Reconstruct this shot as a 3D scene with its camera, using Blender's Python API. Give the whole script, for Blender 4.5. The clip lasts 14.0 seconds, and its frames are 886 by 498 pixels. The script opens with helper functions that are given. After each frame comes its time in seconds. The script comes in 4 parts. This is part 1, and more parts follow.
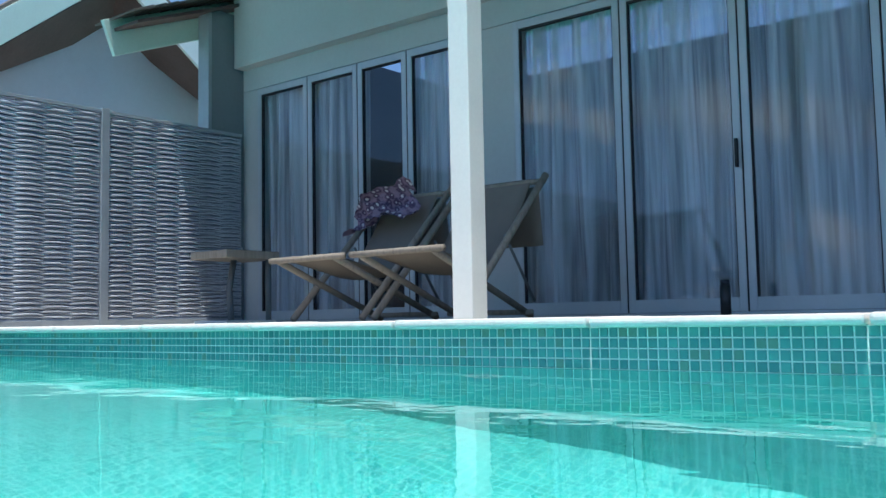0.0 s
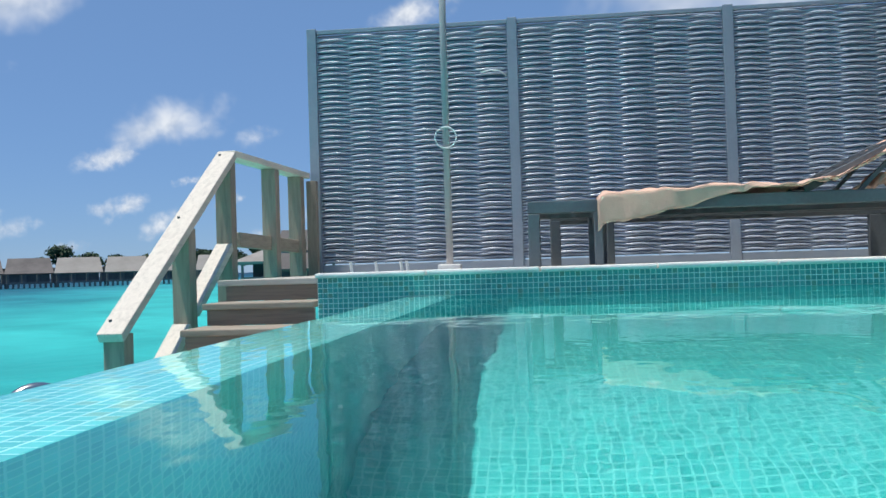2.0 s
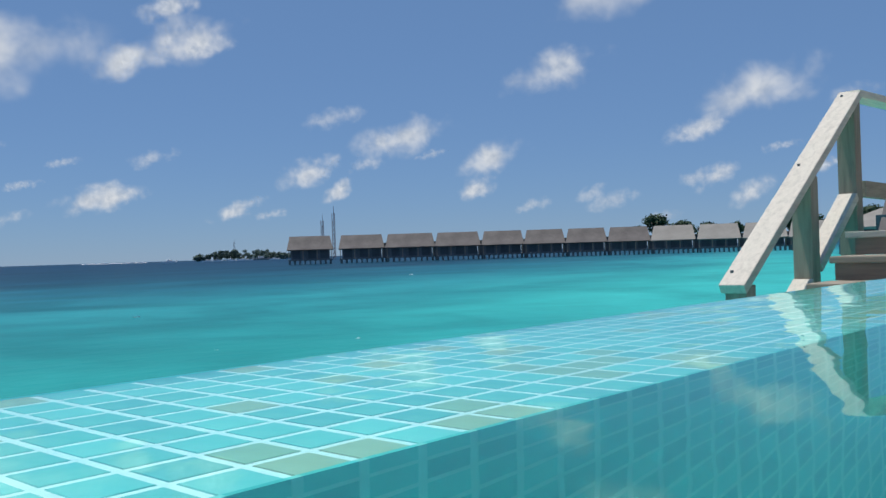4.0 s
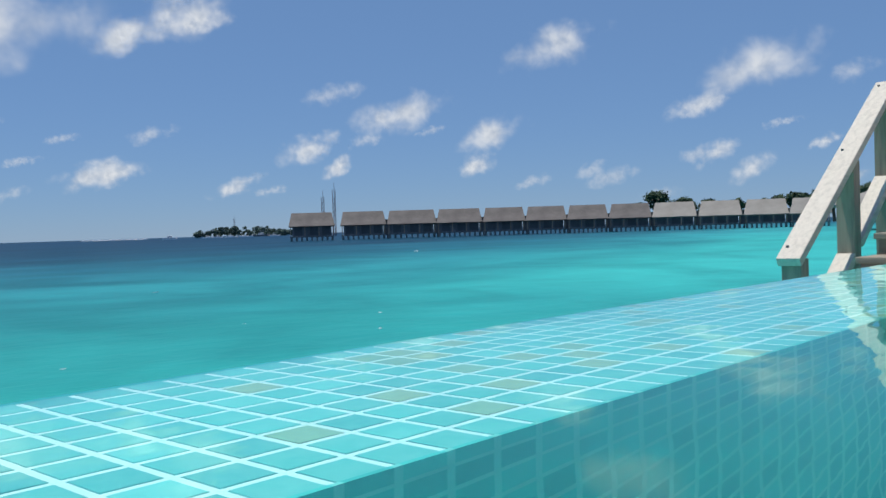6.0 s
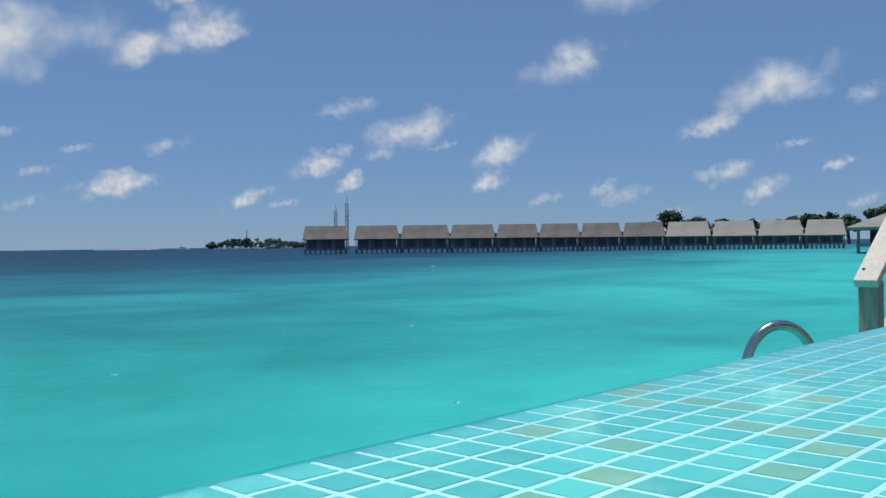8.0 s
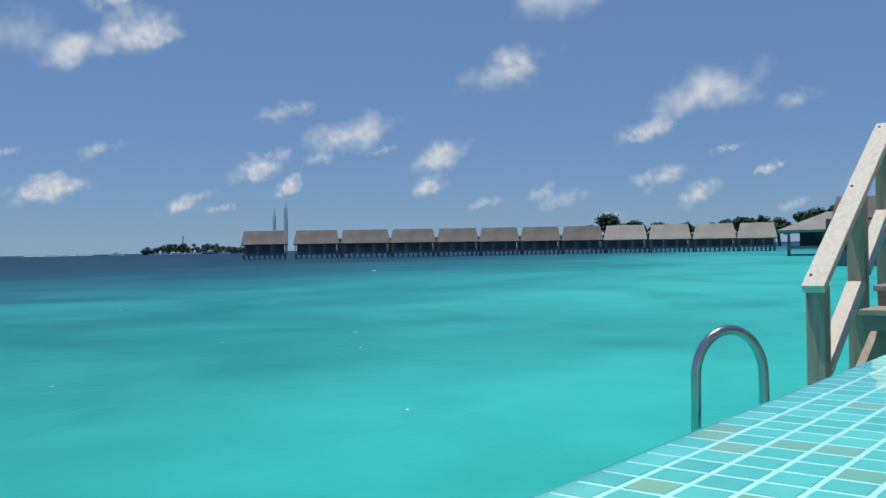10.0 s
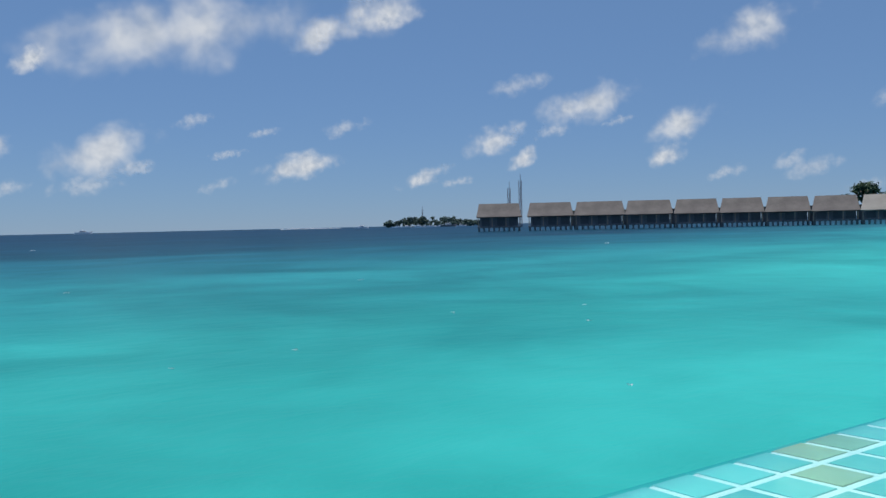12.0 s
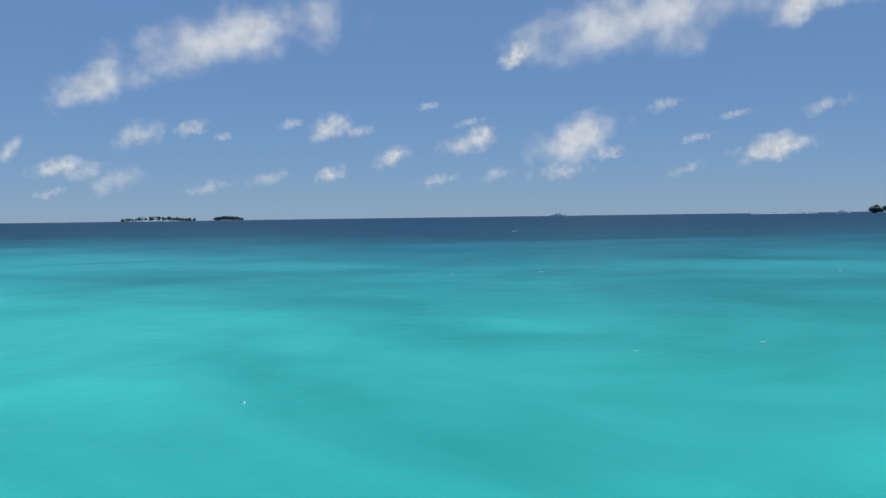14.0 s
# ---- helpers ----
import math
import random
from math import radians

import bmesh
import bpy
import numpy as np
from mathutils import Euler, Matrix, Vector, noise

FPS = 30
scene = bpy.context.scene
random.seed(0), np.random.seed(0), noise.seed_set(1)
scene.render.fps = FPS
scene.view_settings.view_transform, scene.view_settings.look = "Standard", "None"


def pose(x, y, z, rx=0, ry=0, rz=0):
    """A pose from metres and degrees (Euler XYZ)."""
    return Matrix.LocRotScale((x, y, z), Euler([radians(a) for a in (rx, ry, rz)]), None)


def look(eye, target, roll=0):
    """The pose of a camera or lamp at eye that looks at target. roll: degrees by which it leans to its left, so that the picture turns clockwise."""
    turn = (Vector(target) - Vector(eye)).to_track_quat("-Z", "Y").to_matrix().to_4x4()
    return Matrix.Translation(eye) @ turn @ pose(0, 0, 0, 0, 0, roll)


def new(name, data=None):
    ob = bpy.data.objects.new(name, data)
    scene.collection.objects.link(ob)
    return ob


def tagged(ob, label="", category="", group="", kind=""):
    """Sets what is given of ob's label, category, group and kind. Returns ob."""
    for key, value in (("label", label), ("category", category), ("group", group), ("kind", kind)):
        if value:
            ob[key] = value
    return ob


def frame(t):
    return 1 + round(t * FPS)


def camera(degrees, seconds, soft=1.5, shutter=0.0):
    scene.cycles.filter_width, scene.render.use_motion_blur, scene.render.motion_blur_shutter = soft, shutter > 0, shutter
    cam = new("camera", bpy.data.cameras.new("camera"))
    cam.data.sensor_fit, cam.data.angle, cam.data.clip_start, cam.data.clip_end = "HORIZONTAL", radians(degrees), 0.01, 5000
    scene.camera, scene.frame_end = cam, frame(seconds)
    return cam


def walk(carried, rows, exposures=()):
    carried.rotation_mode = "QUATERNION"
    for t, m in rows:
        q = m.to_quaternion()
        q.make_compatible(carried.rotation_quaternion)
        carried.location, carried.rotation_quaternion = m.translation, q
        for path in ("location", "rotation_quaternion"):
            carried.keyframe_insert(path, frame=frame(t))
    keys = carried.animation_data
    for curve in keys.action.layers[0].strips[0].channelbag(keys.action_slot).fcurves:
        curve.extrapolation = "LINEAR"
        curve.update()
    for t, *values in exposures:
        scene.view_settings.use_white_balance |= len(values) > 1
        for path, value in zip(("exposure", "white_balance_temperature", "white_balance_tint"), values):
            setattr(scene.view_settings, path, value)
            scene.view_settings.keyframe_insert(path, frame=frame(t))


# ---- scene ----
cam = camera(51.65, 14.0, soft=1.5)
# seconds, place, then degrees: turn to the left from +y, tilt up, roll
PATH = [
    (0.0, 0.062, -0.13, 0.119, -51.08, 4.37, -1.04),
    (0.5, 0.052, -0.037, 0.112, -36.29, 3.92, -0.19),
    (1.0, -0.081, 0.052, 0.118, -20.85, 2.13, -0.37),
    (1.5, -0.159, 0.155, 0.12, -6.06, 1.43, -1.21),
    (2.0, -0.17, 0.14, 0.132, 6.4, 1.08, -1.74),
    (2.5, -0.244, 0.142, 0.106, 18.05, 1.1, -2.11),
    (3.0, -0.309, 0.2, 0.104, 28.53, 0.65, -2.52),
    (3.5, -0.335, 0.219, 0.082, 36.98, 0.04, -2.11),
    (4.0, -0.37, 0.267, 0.059, 42.21, 0.2, -1.83),
    (4.2, -0.36, 0.255, 0.059, 43.44, 0.27, -2.04),
    (6.5, -0.369, -0.627, 0.075, 42.04, -1.419, -1.747),
    (7.0, -0.436, -0.848, 0.075, 43.366, -0.859, -1.601),
    (7.5, -0.465, -0.873, 0.078, 44.165, -0.716, -1.4),
    (8.0, -0.482, -0.874, 0.091, 42.892, -0.289, -0.784),
    (10.5, -0.563, -0.918, 0.114, 38.988, -0.106, -1.207),
    (11.0, -0.563, -0.805, 0.105, 42.666, -0.726, -1.081),
    (11.5, -0.559, -0.768, 0.1, 47.563, -1.301, -1.279),
    (12.0, -0.566, -0.733, 0.096, 53.756, -1.515, -1.315),
    (12.5, -0.566, -0.733, 0.103, 60.42, -1.6, -1.66),
    (13.0, -0.566, -0.733, 0.125, 66.03, -1.77, -1.94),
    (13.5, -0.566, -0.733, 0.125, 71.97, -1.91, -1.24),
    (14.0, -0.566, -0.733, 0.125, 82.38, -2.0, -0.78),
]
EXPO, SKY, SUNP, CLOUD = -0.2, 0.09, 4.0, 0.93

walk(cam, [(t, Matrix.Translation((x, y, z)) @ Euler((radians(90 + p), 0, radians(w))).to_matrix().to_4x4() @ pose(0, 0, 0, 0, 0, r)) for t, x, y, z, w, p, r in PATH],
     exposures=[(0.0, EXPO + 0.7), (0.6, EXPO + 0.58), (1.5, EXPO + 0.52), (2.2, EXPO + 0.24), (3.0, EXPO + 0.06), (4.0, EXPO), (6.0, EXPO + 0.08), (7.0, EXPO - 0.04), (14.0, EXPO - 0.03)])

# ---- daylight ----
SUN_AZ, SUN_EL = 117.0, 77.0        # degrees: to the left of +y, above the horizon
sun_from = Vector((-math.sin(radians(SUN_AZ)) * math.cos(radians(SUN_EL)), math.cos(radians(SUN_AZ)) * math.cos(radians(SUN_EL)), math.sin(radians(SUN_EL))))
world = bpy.data.worlds.new("world")
scene.world = world
world.use_nodes = True
wn, wl = world.node_tree.nodes, world.node_tree.links
sky = wn.new("ShaderNodeTexSky")
sky.sky_type, sky.sun_disc = "NISHITA", False
sky.sun_elevation, sky.sun_rotation = radians(SUN_EL), radians(-SUN_AZ)
sky.air_density, sky.dust_density, sky.ozone_density, sky.altitude = 1.0, 0.0, 4.0, 1200.0
haze = wn.new("ShaderNodeMix")
haze.data_type, haze.blend_type = "RGBA", "MULTIPLY"
haze.inputs[0].default_value, haze.inputs[7].default_value = 1.0, (0.72, 0.88, 1.12, 1.0)
wl.new(sky.outputs[0], haze.inputs[6])
flat = wn.new("ShaderNodeMix")
flat.data_type = "RGBA"
flat.inputs[0].default_value, flat.inputs[7].default_value = 0.6, (1.95, 3.56, 6.4, 1.0)
wl.new(haze.outputs[2], flat.inputs[6])
wl.new(flat.outputs[2], wn["Background"].inputs[0])
wn["Background"].inputs[1].default_value = SKY
lamp = bpy.data.lights.new("sun", "SUN")
lamp.energy, lamp.angle, lamp.color = SUNP, radians(0.5), (1.0, 0.96, 0.9)
sun = new("sun", lamp)
sun.matrix_world = look(sun_from * 50, (0, 0, 0))


# ---- material helpers ----
def rgb(*c):
    return (*c, 1.0)


class Mat:
    """A node material with short ways to add nodes."""

    def __init__(self, name, rough=0.6, metal=0.0, spec=0.5):
        self.m = bpy.data.materials.new(name)
        self.m.use_nodes = True
        self.n, self.l = self.m.node_tree.nodes, self.m.node_tree.links
        self.b = self.n["Principled BSDF"]
        self.b.inputs["Roughness"].default_value = rough
        self.b.inputs["Metallic"].default_value = metal
        self.b.inputs["Specular IOR Level"].default_value = spec
        self.tc = self.n.new("ShaderNodeTexCoord")

    def coords(self, sx=1, sy=1, sz=1, space="Object"):
        mp = self.n.new("ShaderNodeMapping")
        mp.inputs["Scale"].default_value = (sx, sy, sz)
        self.l.new(self.tc.outputs[space], mp.inputs[0])
        return mp.outputs[0]

    def noise(self, scale, co=None, detail=4.0, rough=0.6, dist=0.0):
        t = self.n.new("ShaderNodeTexNoise")
        t.inputs["Scale"].default_value, t.inputs["Detail"].default_value = scale, detail
        t.inputs["Roughness"].default_value, t.inputs["Distortion"].default_value = rough, dist
        self.l.new(co or self.tc.outputs["Object"], t.inputs["Vector"])
        return t.outputs["Fac"]

    def ramp(self, fac, stops, interp="LINEAR"):
        r = self.n.new("ShaderNodeValToRGB")
        r.color_ramp.interpolation = interp
        e = r.color_ramp.elements
        e[0].position, e[0].color = stops[0][0], rgb(*stops[0][1])
        e[1].position, e[1].color = stops[1][0], rgb(*stops[1][1])
        for p, c in stops[2:]:
            e.new(p).color = rgb(*c)
        self.l.new(fac, r.inputs[0])
        return r.outputs[0]

    def mix(self, fac, a, b, kind="MIX"):
        x = self.n.new("ShaderNodeMix")
        x.data_type, x.blend_type = "RGBA", kind
        for sock, v in ((x.inputs[0], fac), (x.inputs[6], a), (x.inputs[7], b)):
            if isinstance(v, (int, float)):
                sock.default_value = v
            elif isinstance(v, tuple):
                sock.default_value = rgb(*v)
            else:
                self.l.new(v, sock)
        return x.outputs[2]

    def math(self, op, a, b=0.0):
        x = self.n.new("ShaderNodeMath")
        x.operation = op
        for sock, v in ((x.inputs[0], a), (x.inputs[1], b)):
            if isinstance(v, (int, float)):
                sock.default_value = v
            else:
                self.l.new(v, sock)
        return x.outputs[0]

    def colour(self, c):
        if isinstance(c, tuple):
            self.b.inputs["Base Color"].default_value = rgb(*c)
        else:
            self.l.new(c, self.b.inputs["Base Color"])
        return self

    def bump(self, h, strength=0.3, dist=0.01):
        x = self.n.new("ShaderNodeBump")
        x.inputs["Strength"].default_value, x.inputs["Distance"].default_value = strength, dist
        self.l.new(h, x.inputs["Height"])
        self.l.new(x.outputs[0], self.b.inputs["Normal"])
        return self

    def rough(self, v):
        self.l.new(v, self.b.inputs["Roughness"])
        return self


def scale_c(c, k):
    return tuple(v * k for v in c)


def mottled(name, c, rough=0.6, big=1.5, fine=40.0, spread=0.25, bump=0.15, metal=0.0, spec=0.4, stretch=(1, 1, 1)):
    """A colour that varies at two scales, with a fine relief."""
    m = Mat(name, rough, metal, spec)
    co = m.coords(*stretch)
    a = m.noise(big, co, 3.0)
    b = m.noise(fine, co, 5.0)
    base = m.ramp(a, [(0.3, scale_c(c, 1 - spread)), (0.7, scale_c(c, 1 + spread * 0.6))])
    m.colour(m.mix(0.35, base, m.ramp(b, [(0.25, scale_c(c, 1 - 1.4 * spread)), (0.75, scale_c(c, 1 + spread))])))
    m.bump(b, bump, 0.004)
    return m.m


def wood(name, c, axis="y", rough=0.75, grey=0.3, grain=1.0):
    """Weathered timber with grain along one axis."""
    m = Mat(name, rough, 0.0, 0.25)
    st = {"x": (1.2, 14, 14), "y": (14, 1.2, 14), "z": (14, 14, 1.2)}[axis]
    co = m.coords(*st)
    g = m.noise(3.0, co, 6.0, 0.65, 0.6)
    big = m.noise(1.3, m.coords(), 3.0)
    info = m.n.new("ShaderNodeObjectInfo")
    lines = m.ramp(g, [(0.3, scale_c(c, 1 - 0.38 * grain)), (0.5, c), (0.72, scale_c(c, 1 + 0.22 * grain))])
    weather = m.mix(m.math("MULTIPLY", big, grey * 1.6), lines, (0.36, 0.35, 0.33))
    tone = m.ramp(info.outputs["Random"], [(0.0, (0.82, 0.82, 0.82)), (1.0, (1.08, 1.06, 1.04))])
    m.colour(m.mix(1.0, weather, tone, "MULTIPLY"))
    m.bump(g, 0.35, 0.004)
    return m.m


def mosaic(name, per_island, tone=1.0):
    """Glazed pool mosaic: aqua pieces, a few olive ones."""
    m = Mat(name, 0.16, 0.0, 0.5)
    if per_island:
        r = m.n.new("ShaderNodeNewGeometry").outputs["Random Per Island"]
    else:
        r = m.n.new("ShaderNodeObjectInfo").outputs["Random"]
    calm = [(0.0, (0.07, 0.42, 0.405)), (0.22, (0.085, 0.475, 0.46)), (0.45, (0.055, 0.375, 0.37)), (0.62, (0.11, 0.53, 0.51)),
            (0.78, (0.075, 0.44, 0.425)), (0.88, (0.21, 0.36, 0.23)), (0.94, (0.27, 0.38, 0.23))]
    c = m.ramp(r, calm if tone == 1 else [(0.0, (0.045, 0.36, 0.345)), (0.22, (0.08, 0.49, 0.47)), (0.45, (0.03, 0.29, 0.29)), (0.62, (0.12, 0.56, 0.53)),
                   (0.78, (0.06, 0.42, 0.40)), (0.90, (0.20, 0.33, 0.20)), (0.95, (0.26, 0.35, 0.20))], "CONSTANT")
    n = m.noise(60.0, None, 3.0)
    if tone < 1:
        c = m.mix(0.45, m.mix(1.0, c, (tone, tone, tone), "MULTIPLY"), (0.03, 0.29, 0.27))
    m.colour(m.mix(m.math("MULTIPLY", n, 0.34 * tone * tone), c, (0.42, 0.68, 0.66)))
    m.bump(n, 0.08, 0.002)
    return m.m


def mosaic_far(name, axes):
    """The same mosaic where it stays under water or far off: pieces and joints from a grid."""
    m = Mat(name, 0.2, 0.0, 0.4)
    sep = m.n.new("ShaderNodeSeparateXYZ")
    m.l.new(m.tc.outputs["Object"], sep.inputs[0])
    cmb = m.n.new("ShaderNodeCombineXYZ")
    m.l.new(sep.outputs["XYZ".index(axes[0])], cmb.inputs[0])
    m.l.new(sep.outputs["XYZ".index(axes[1])], cmb.inputs[1])
    br = m.n.new("ShaderNodeTexBrick")
    br.offset, br.squash = 0.0, 1.0
    br.inputs["Scale"].default_value = 1.0
    br.inputs["Brick Width"].default_value = br.inputs["Row Height"].default_value = 0.025
    br.inputs["Mortar Size"].default_value, br.inputs["Mortar Smooth"].default_value = 0.0026, 0.4
    br.inputs["Color1"].default_value, br.inputs["Color2"].default_value = rgb(0.035, 0.36, 0.345), rgb(0.075, 0.49, 0.465)
    br.inputs["Mortar"].default_value = rgb(0.20, 0.57, 0.54)
    m.l.new(cmb.outputs[0], br.inputs["Vector"])
    n = m.noise(2.2, None, 3.0)
    m.colour(m.mix(m.math("MULTIPLY", n, 0.3), br.outputs[0], (0.05, 0.45, 0.43)))
    return m.m


M = {}
M["tile"], M["tile_near"] = mosaic("mosaic", True), mosaic("mosaic_near", False)
M["grout"] = mottled("grout", (0.58, 0.76, 0.76), 0.8, 3, 90, 0.12, 0.2)
M["grout_wall"] = mottled("grout_wall", (0.80, 0.90, 0.86), 0.8, 3, 90, 0.10, 0.2)
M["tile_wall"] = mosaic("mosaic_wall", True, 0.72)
M["pool_floor"], M["pool_wall_x"], M["pool_wall_y"] = mosaic_far("pool_floor", "XY"), mosaic_far("pool_wall_yz", "YZ"), mosaic_far("pool_wall_xz", "XZ")
M["coping"] = mottled("coping_stone", (0.82, 0.80, 0.75), 0.7, 4, 60, 0.16, 0.3)
M["strand"] = mottled("woven_strand", (0.50, 0.555, 0.64), 0.30, 2.5, 30, 0.35, 0.15, 0.0, 0.6)
M["gap_shade"] = mottled("weave_gap_shade", (0.25, 0.29, 0.36), 0.7, 3, 40, 0.3, 0.2)
M["frame"] = mottled("grey_frame", (0.34, 0.39, 0.44), 0.45, 3, 50, 0.12, 0.08, 0.2, 0.5)
# Base tone taken down for the shaded faces of the rail posts.
M["wood_y"], M["wood_z"], M["wood_x"] = (wood("weathered_wood_" + a, (0.40, 0.325, 0.24), a) for a in "yzx")
M["deck_x"] = wood("riser_shaded", (0.24, 0.185, 0.14), "x", 0.7, 0.2)
M["dark_metal"] = mottled("dark_furniture_metal", (0.15, 0.17, 0.18), 0.5, 4, 60, 0.2, 0.1, 0.3)
M["towel"] = mottled("towel_terry", (0.78, 0.51, 0.385), 0.95, 5, 220, 0.18, 0.8, 0.0, 0.1)
M["canvas"] = mottled("sling_canvas", (0.20, 0.18, 0.155), 0.9, 4, 300, 0.12, 0.3, 0.0, 0.15)
M["chair_wood"] = wood("chair_timber", (0.27, 0.235, 0.19), "z", 0.65, 0.25)
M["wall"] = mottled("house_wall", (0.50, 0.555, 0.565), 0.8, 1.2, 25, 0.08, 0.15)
# Darker than the house wall: the shade under the roof put into the colour.
M["wing"] = mottled("wing_wall_shaded", (0.20, 0.24, 0.27), 0.8, 1.2, 25, 0.1, 0.15)
# Base colour lifted to stand in for sunlight reflected onto the gable.
M["gable"] = mottled("gable_render_lit", (0.52, 0.54, 0.60), 0.8, 1.2, 25, 0.08, 0.15)
M["white"] = mottled("white_paint", (0.76, 0.80, 0.77), 0.55, 2, 60, 0.07, 0.08)
M["mint"] = mottled("pale_barge_board", (0.62, 0.78, 0.70), 0.55, 2, 40, 0.08, 0.1)
M["alu"] = mottled("door_aluminium", (0.50, 0.57, 0.61), 0.4, 3, 60, 0.08, 0.05, 0.3)
M["black"] = mottled("black_seal", (0.025, 0.027, 0.03), 0.6, 4, 60, 0.2, 0.1)
# Unlit interior put into the colour: near-black room walls and floor.
M["dark_room"] = mottled("unlit_room", (0.10, 0.11, 0.12), 0.9, 2, 20, 0.15, 0.1)
M["soffit"] = mottled("soffit_board", (0.11, 0.075, 0.07), 0.8, 3, 30, 0.25, 0.3)
M["shingle"] = mottled("roof_shingle", (0.15, 0.135, 0.125), 0.9, 0.4, 6, 0.35, 0.8)
# Paler shingle: sunlight on roofs put into colour; the pavilion wears it too.
M["shingle_pale"] = mottled("roof_shingle_pale", (0.29, 0.27, 0.24), 0.9, 0.4, 6, 0.2, 0.8)
M["hut_wall"] = mottled("hut_wall", (0.19, 0.21, 0.235), 0.85, 0.5, 4, 0.3, 0.4)
# Dark tone painted for shaded openings; also pavilion back wall and boat windows.
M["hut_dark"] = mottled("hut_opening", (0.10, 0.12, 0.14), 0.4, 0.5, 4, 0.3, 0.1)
M["pile"] = mottled("timber_pile", (0.20, 0.20, 0.20), 0.9, 0.6, 5, 0.3, 0.3)
M["pole"] = mottled("satin_pole", (0.42, 0.40, 0.40), 0.5, 6, 120, 0.08, 0.05, 0.0)
# Sunlight on the rails put into the colour, far paler than the posts.
M["rail_sunlit"] = wood("sunlit_wood", (0.80, 0.73, 0.62), "y", 0.7, 0.12, 0.45)
M["deck_pale"] = wood("terrace_board", (0.55, 0.51, 0.45), "x", 0.7, 0.3)
M["steel"] = mottled("brushed_steel", (0.55, 0.53, 0.50), 0.22, 6, 120, 0.12, 0.05, 1.0)
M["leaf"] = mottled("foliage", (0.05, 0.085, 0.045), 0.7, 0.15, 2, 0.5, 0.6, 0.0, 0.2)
# Paler and bluer than leaf: the haze of distance put into the colour.
M["leaf_hazed"] = mottled("hazed_foliage", (0.10, 0.145, 0.12), 0.8, 0.05, 0.6, 0.4, 0.6, 0.0, 0.1)
M["trunk"] = mottled("bark", (0.14, 0.11, 0.08), 0.9, 1, 12, 0.3, 0.5)
M["sand"] = mottled("beach_sand", (0.62, 0.56, 0.45), 0.95, 0.05, 1, 0.12, 0.2)
M["boat"] = mottled("white_hull", (0.80, 0.81, 0.82), 0.3, 0.5, 6, 0.05, 0.03)
M["mast"] = mottled("mast_steel", (0.20, 0.15, 0.15), 0.6, 0.5, 6, 0.2, 0.1)
M["pot"] = mottled("dark_bottle", (0.03, 0.035, 0.04), 0.3, 8, 60, 0.2, 0.05)
M["jug"] = mottled("plastic_bottle", (0.62, 0.62, 0.60), 0.4, 8, 60, 0.1, 0.05)


def glass_mat():
    m = Mat("window_glass")
    m.n.remove(m.b)
    out = m.n["Material Output"]
    tr, gl, fr, mx = (m.n.new("ShaderNode" + k) for k in ("BsdfTransparent", "BsdfGlossy", "LayerWeight", "MixShader"))
    tr.inputs[0].default_value = rgb(0.88, 0.92, 0.95)
    gl.inputs["Roughness"].default_value = 0.01
    f = m.math("ADD", 0.055, m.math("MULTIPLY", m.math("POWER", fr.outputs["Facing"], 4.0), 0.5))
    m.l.new(f, mx.inputs[0]); m.l.new(tr.outputs[0], mx.inputs[1]); m.l.new(gl.outputs[0], mx.inputs[2])
    m.l.new(mx.outputs[0], out.inputs[0])
    return m.m


def water_mat():
    m = Mat("pool_water", 0.0)
    m.n.remove(m.b)
    out = m.n["Material Output"]
    g = m.n.new("ShaderNodeBsdfGlass")
    g.inputs["Color"].default_value = rgb(0.72, 0.96, 0.97)
    g.inputs["Roughness"].default_value, g.inputs["IOR"].default_value = 0.025, 1.33
    a = m.noise(2.2, m.coords(1, 0.7, 1), 1.0, 0.4, 0.4)
    b = m.noise(11.0, m.coords(1, 0.7, 1), 2.0, 0.5, 0.3)
    c = m.noise(27.0, m.coords(1, 0.5, 1), 1.0, 0.4, 0.2)
    h = m.math("ADD", m.math("ADD", a, m.math("MULTIPLY", b, 0.15)), m.math("MULTIPLY", c, 0.06))
    bp = m.n.new("ShaderNodeBump")
    bp.inputs["Strength"].default_value, bp.inputs["Distance"].default_value = 0.5, 0.009
    m.l.new(h, bp.inputs["Height"]); m.l.new(bp.outputs[0], g.inputs["Normal"])
    m.l.new(g.outputs[0], out.inputs[0])
    return m.m


